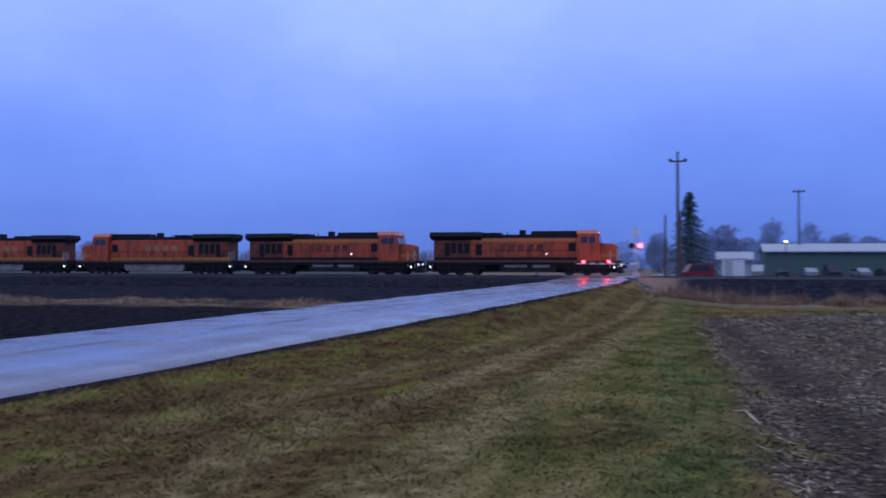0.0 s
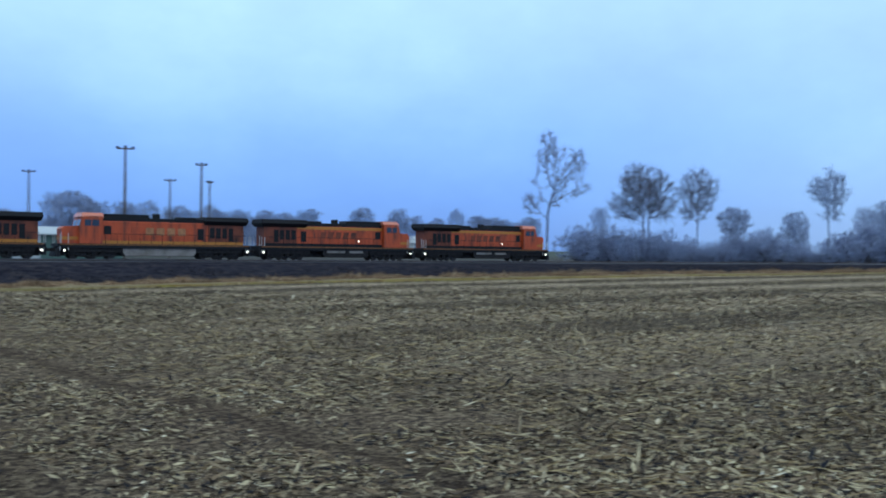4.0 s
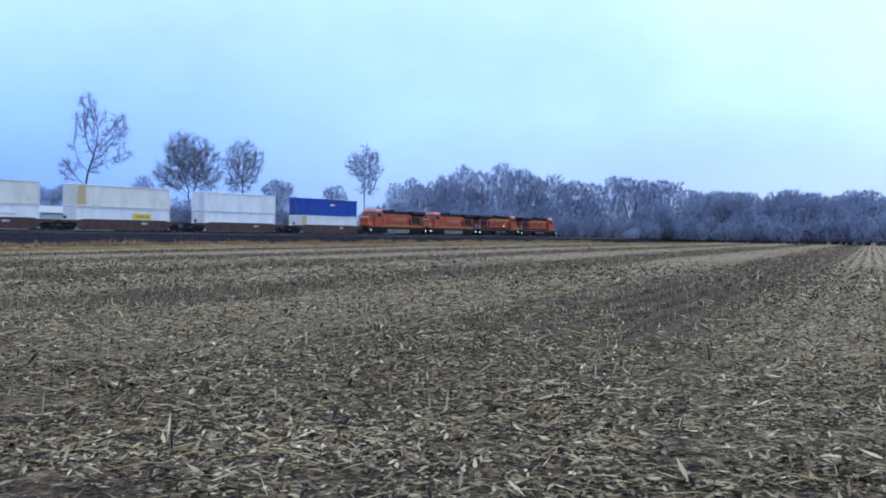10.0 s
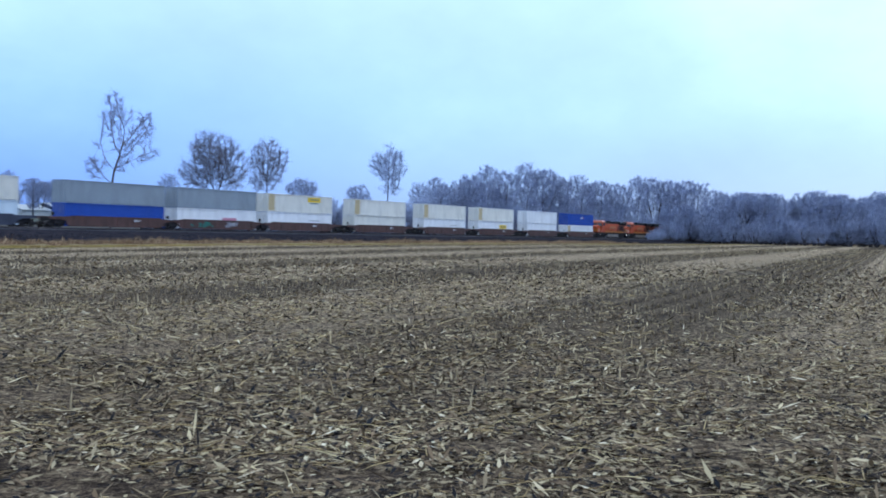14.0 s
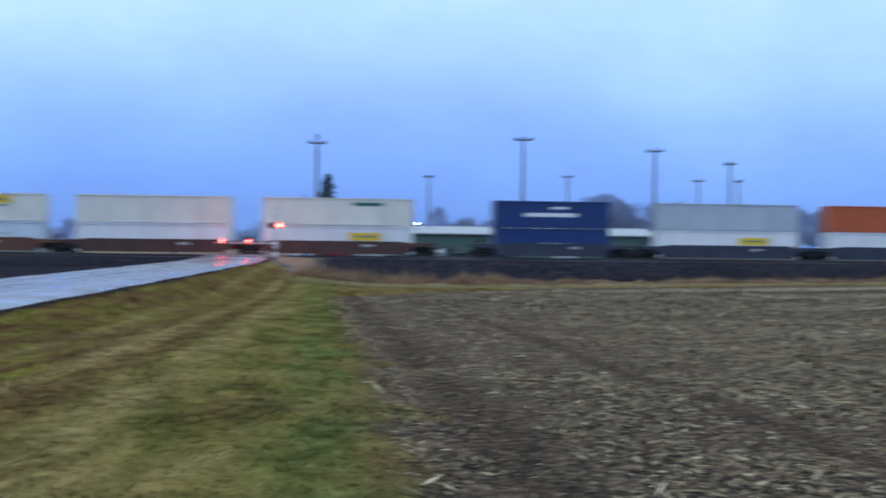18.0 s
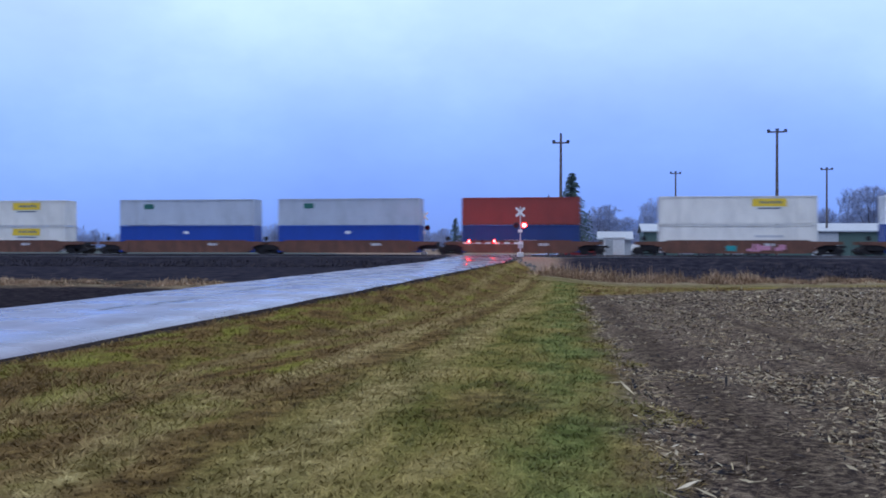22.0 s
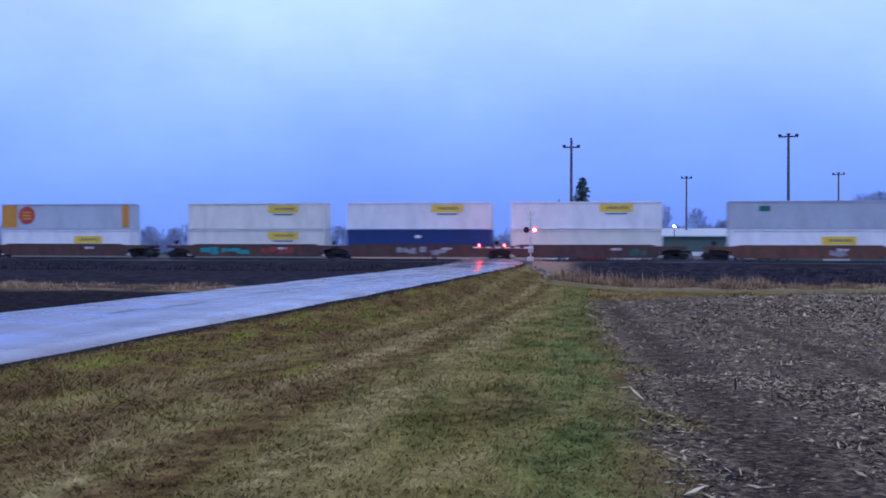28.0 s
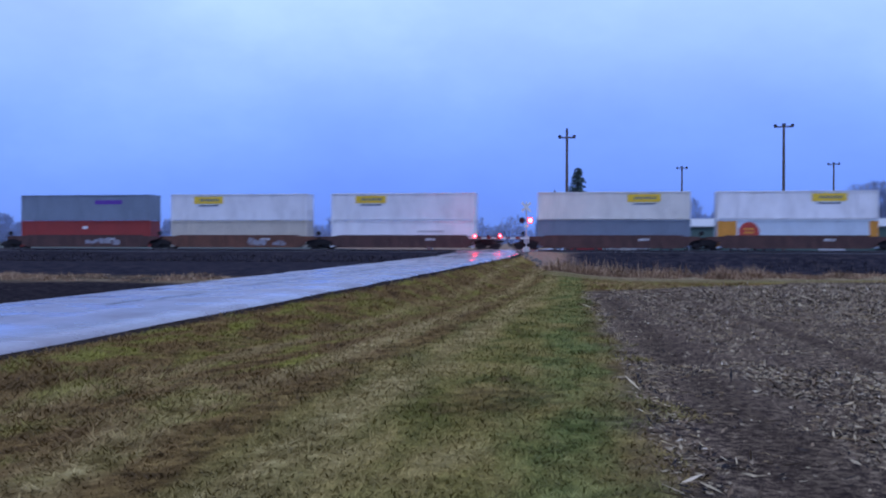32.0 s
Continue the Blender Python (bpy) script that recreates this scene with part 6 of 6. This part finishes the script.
def strips(x, y, z, length, width, heading, tilt, bend=0.0):
    """Bent three-sided slivers: six corners and two ends each, as triangles."""
    n = len(x)
    dx, dy, dz = np.cos(heading) * np.cos(tilt), np.sin(heading) * np.cos(tilt), np.sin(tilt)
    sx, sy = -np.sin(heading), np.cos(heading)
    base = np.stack([x, y, z], -1)
    way = np.stack([dx, dy, dz], -1) * length[:, None]
    side = np.stack([sx, sy, 0 * sx], -1) * (width / 2)[:, None]
    lift = np.stack([-dz * np.cos(heading), -dz * np.sin(heading), np.cos(tilt)], -1) * (width * 0.45)[:, None]
    mid = base + way * 0.5 + np.stack([0 * x, 0 * x, bend * length], -1)
    v = np.stack([base - side, base + side, base + lift, mid - side, mid + side, mid + lift, base + way], 1)
    tri = np.array([[0, 3, 4], [0, 4, 1], [1, 4, 5], [1, 5, 2], [2, 5, 3], [2, 3, 0], [3, 6, 4], [4, 6, 5], [5, 6, 3]])
    f = (np.arange(n)[:, None, None] * 7 + tri).reshape(-1, 3)
    return v.reshape(-1, 3), f


def leaves(x, y, z, length, width, heading, tilt):
    """Thin folded husks: four corners, two triangles each."""
    n = len(x)
    way = np.stack([np.cos(heading) * np.cos(tilt), np.sin(heading) * np.cos(tilt), np.sin(tilt)], -1) * length[:, None]
    side = np.stack([-np.sin(heading), np.cos(heading), 0.5 * np.sin(heading * 7.0)], -1) * (width / 2)[:, None]
    base = np.stack([x, y, z], -1)
    v = np.stack([base, base + way * 0.45 - side, base + way, base + way * 0.55 + side], 1)
    f = (np.arange(n)[:, None, None] * 4 + np.array([[0, 1, 3], [1, 2, 3]])).reshape(-1, 3)
    return v.reshape(-1, 3), f


def build_litter():
    rng = np.random.default_rng(3)

    def places(n, d0, d1):
        x, y, d = scatter(rng, n, -112, 8, d0, d1, 1.0)
        strip = np.minimum(np.abs(x + 0.034 * y - 1.55) / 0.5, np.abs(x + 0.034 * y - 4.25) / 0.25)
        for hx, hy in ((5.07, 4.43), (5.2, 3.9), (3.3, 5.0), (6.6, 3.4)):
            strip = np.minimum(strip, np.hypot((x - hx) * 0.75 + (y - hy) * 0.5, (x - hx) * -0.35 + (y - hy) * 0.5) / 0.3)
        swath = np.sin(SWATH * (y - 0.12 * x - SWATH_AT))
        edge = np.clip((6.0 - x - 0.034 * y) / 4.0, 0, 1) * (0.35 + 0.65 * (rough_noise(x, y * 0.07, 0.7, 3.0) > 0.0))
        thin = -0.7 * (strip < 1) + rough_noise(x, y * 2, 1.3, 1.0) * 0.55 + rough_noise(x, y, 0.45, 5.0) * 0.5 + rough_noise(x * 0.8, y * 1.5, 3.2, 12.0) * 0.45 + 0.75 * swath * np.clip((x - 8) / 14, 0, 1) - 0.12 * edge + rng.normal(0, 0.35, n)
        keep = in_field(x, y) & (thin > -0.3) & (d < d1 * rng.uniform(0.45, 1, n))
        return x[keep], y[keep], d[keep]

    x, y, d = places(640000, 1.6, 70)
    n = len(x)
    size = (1 + np.clip(d - 20, 0, 30) / 30) * np.where(x > 6, 1.7, 1.4)
    v, f = leaves(x, y, land(x, y) + rng.uniform(0.0, 0.03, n), rng.gamma(1.9, 0.028, n).clip(0.015, 0.28) * size, rng.uniform(0.006, 0.028, n) * size * 0.85, rng.uniform(0, 6.28, n), rng.normal(0.06, 0.24, n))
    tagged(new("husk_litter", soup("husk_litter", v, f, M_STRAW)), "pale corn husks and leaf scraps lying on dark soil", "crop litter", kind="stuff")
    # broad leaves and husks near the standpoint
    x, y, d = places(110000, 1.6, 20)
    keep = x + 0.034 * y > 2.2
    x, y, d = x[keep], y[keep], d[keep]
    n = len(x)
    v, f = leaves(x, y, land(x, y) + rng.uniform(0.005, 0.04, n), rng.uniform(0.03, 0.12, n), rng.uniform(0.012, 0.034, n), rng.uniform(0, 6.28, n), rng.normal(0.05, 0.16, n))
    tagged(new("leaf_litter", soup("leaf_litter", v, f, M_STRAW)), "broad curled dead corn leaves lying on dark soil", "crop litter", kind="stuff")
    x, y, d = places(30000, 1.6, 40)
    n = len(x)
    far = 1 + np.clip(d - 8, 0, 30) / 25
    v, f = strips(x, y, land(x, y) + rng.uniform(0.01, 0.05, n), rng.gamma(1.8, 0.085, n).clip(0.04, 0.75) * np.where(x < 4, 0.55, 1.1), rng.uniform(0.005, 0.011, n) * far, rng.normal(-0.7, 0.8, n) + np.pi * rng.integers(0, 2, n), rng.normal(0.03, 0.13, n), 0.03)
    tagged(new("stubble_litter", soup("stubble_litter", v, f, M_LONGSTRAW)), "long yellow corn straw lying on dark soil", "crop litter", kind="stuff")
    # standing stalks in rows that run a little aslant of the line
    px, py = [], []
    for v_row in np.arange(-20, 68, 0.76):
        us = np.arange(2.0, 230, 0.22)
        dense = math.sin(SWATH * (v_row - SWATH_AT)) < -0.2
        us = us[rng.uniform(0, 1, len(us)) < (0.85 if dense else 0.12)]
        vv = v_row + rng.normal(0, 0.07, len(us))
        us = us + rng.normal(0, 0.06, len(us))
        px.append(us)
        py.append(vv + 0.12 * us)
    x, y = np.concatenate(px), np.concatenate(py)
    keep = in_field(x, y) & (np.hypot(x, y) > 9.0) & (np.hypot(x, y) < 210) & (x > 5 + 0.1 * np.abs(y)) & (rough_noise(x, y, 9, 2) > -0.5)
    x, y = x[keep], y[keep]
    n, d = len(x), np.hypot(x, y)
    v, f = strips(x, y, land(x, y) - 0.02, rng.uniform(0.06, 0.24, n), rng.uniform(0.012, 0.02, n) * (1 + d / 45), rng.uniform(0, 6.28, n), rng.normal(1.35, 0.25, n))
    tagged(new("corn_stubble", soup("corn_stubble", v, f, M_STALK)), "rows of short cut corn stalks standing in the field", "stubble", kind="stuff")


def on_verge(x, y):
    off = road_off(x, y)
    spill = 0.35 * rough_noise(x, y, 0.7, 21) + 0.25 * rough_noise(x, y, 2.4, 15)
    return (off > 3.72) & ~in_field(x + spill - 0.15, y) & (y < 92)


def build_grass():
    rng = np.random.default_rng(8)
    x, y, d = scatter(rng, 620000, -8, 66, 2.2, 80, 1.35)
    keep = on_verge(x, y) & ~((-0.3 * x + 0.954 * y > 62.5) & (x > -4)) & ~((0.928 * x + 0.371 * y > 27.0) & (x < -3.6) & (y > 82))
    x, y, d = x[keep], y[keep], d[keep]
    n = len(x)
    clump = rough_noise(x, y, 0.6, 7) * 0.5 + rough_noise(x, y, 2.6, 9) * 0.5
    track = np.minimum(np.abs(x + 0.012 * y + 3.02), np.abs(x + 0.012 * y + 4.75))
    rank = np.clip((-3.5 - x) / 3.0, 0, 1) * np.clip((road_off(x, y) - 3.2) / 1.5, 0.3, 1)
    length = (0.05 + 0.06 * np.clip(clump + 0.25, 0, 1) + 0.06 * rank * np.clip(clump + 0.2, 0, 1)) * rng.uniform(0.6, 1.5, n) * (1 + d / 60) * np.where(track < 0.3, 0.65, 1)
    lie = rough_noise(x, y, 0.9, 13) * 2.0 + rng.normal(0, 1.6, n)
    v, f = leaves(x, y, land(x, y) - 0.005, length, rng.uniform(0.005, 0.012, n) * (1 + d / 24), lie, rng.normal(0.34, 0.25, n).clip(0.0, 1.2))
    tagged(new("verge_grass", soup("verge_grass", v, f, M_BLADE)), "matted rust, tan and green verge grass in late autumn", "grass", kind="stuff")
    # clumps of tall dead grass along the lane and the ditch, a low fringe beyond the road
    cx = np.concatenate([rng.uniform(-3.5, 200, 620), rng.uniform(-75, -19, 150)])
    cy = np.concatenate([rng.normal(77.5, 1.5, 620), rng.normal(53.5, 1.5, 150)])
    low = np.concatenate([np.where(cx[:620] > 14, 0.55, 1.0), np.full(150, 0.35)])
    size = rng.gamma(5.0, 0.2, 770).clip(0.35, 2.0) * (1 + 0.35 * rough_noise(cx, cy, 3.0, 5))
    k = 240
    x = np.repeat(cx, k) + rng.normal(0, 0.5, 770 * k) * np.repeat(size, k)
    y = np.repeat(cy, k) + rng.normal(0, 0.5, 770 * k) * np.repeat(size, k)
    rise = np.exp(-0.6 * ((x - np.repeat(cx, k)) ** 2 + (y - np.repeat(cy, k)) ** 2) / np.repeat(size * 0.55, k) ** 2)
    keep = np.abs(road_off(x, y)) > 4.2
    h = (np.repeat(size * low, k) * (0.3 + 0.65 * rise) * rng.uniform(0.5, 1.1, 770 * k))[keep]
    x, y = x[keep], y[keep]
    n = len(x)
    v, f = leaves(x, y, land(x, y) - 0.02, h, rng.uniform(0.025, 0.06, n), rng.uniform(0, 6.28, n), rng.normal(0.6, 0.45, n).clip(-0.1, 1.4))
    tagged(new("tall_dead_grass", soup("tall_dead_grass", v, f, M_TALLGRASS)), "clumps of tall reddish-tan dead grass along the ditch", "grass", kind="stuff")
    # dark brush on the bank
    x = rng.uniform(-90, 260, 90000)
    y = rng.uniform(80, 100, 90000)
    keep = (np.abs(road_off(x, y)) > 4.2) & ~((road_off(x, y) > 0) & (x < -3.4 + rng.normal(0, 0.9, len(x))))
    x, y = x[keep], y[keep]
    n = len(x)
    h = (0.2 + 0.22 * rough_noise(x, y, 3.1, 4)).clip(0.06, 0.5) * rng.uniform(0.5, 1.3, n) * np.where(y > 96, 0.5, 1)
    v, f = leaves(x, y, land(x, y) - 0.02, h * 1.3, rng.uniform(0.03, 0.08, n), rng.uniform(0, 6.28, n), rng.normal(0.7, 0.35, n))
    tagged(new("bank_brush", soup("bank_brush", v, f, M_BRUSH)), "dark dead weeds and brush on the railway bank", "brush", kind="stuff")


build_litter()
build_grass()


# ---- motion of the train ----
TRAVEL = [(0.0, -8.8), (2.0, 40.3), (4.5, 102.1), (9.0, 214.6), (13.0, 313.6), (16.0, 387.0), (17.0, 411.4), (18.0, 436.1), (19.0, 460.6), (20.0, 484.6), (22.0, 532.4), (23.0, 556.1), (26.0, 628.5), (29.0, 701.3), (30.0, 725.5), (32.0, 774.1)]


def motions():
    """The whole train runs along +x; every vehicle and box keeps its place on it."""
    for thing, behind, height, turned in TRAIN:
        walk(thing, [(t, pose(lead - behind, TRACK_Y, RAIL_Z + height, 0, 0, 180 if turned else 0)) for t, lead in TRAVEL])


motions()
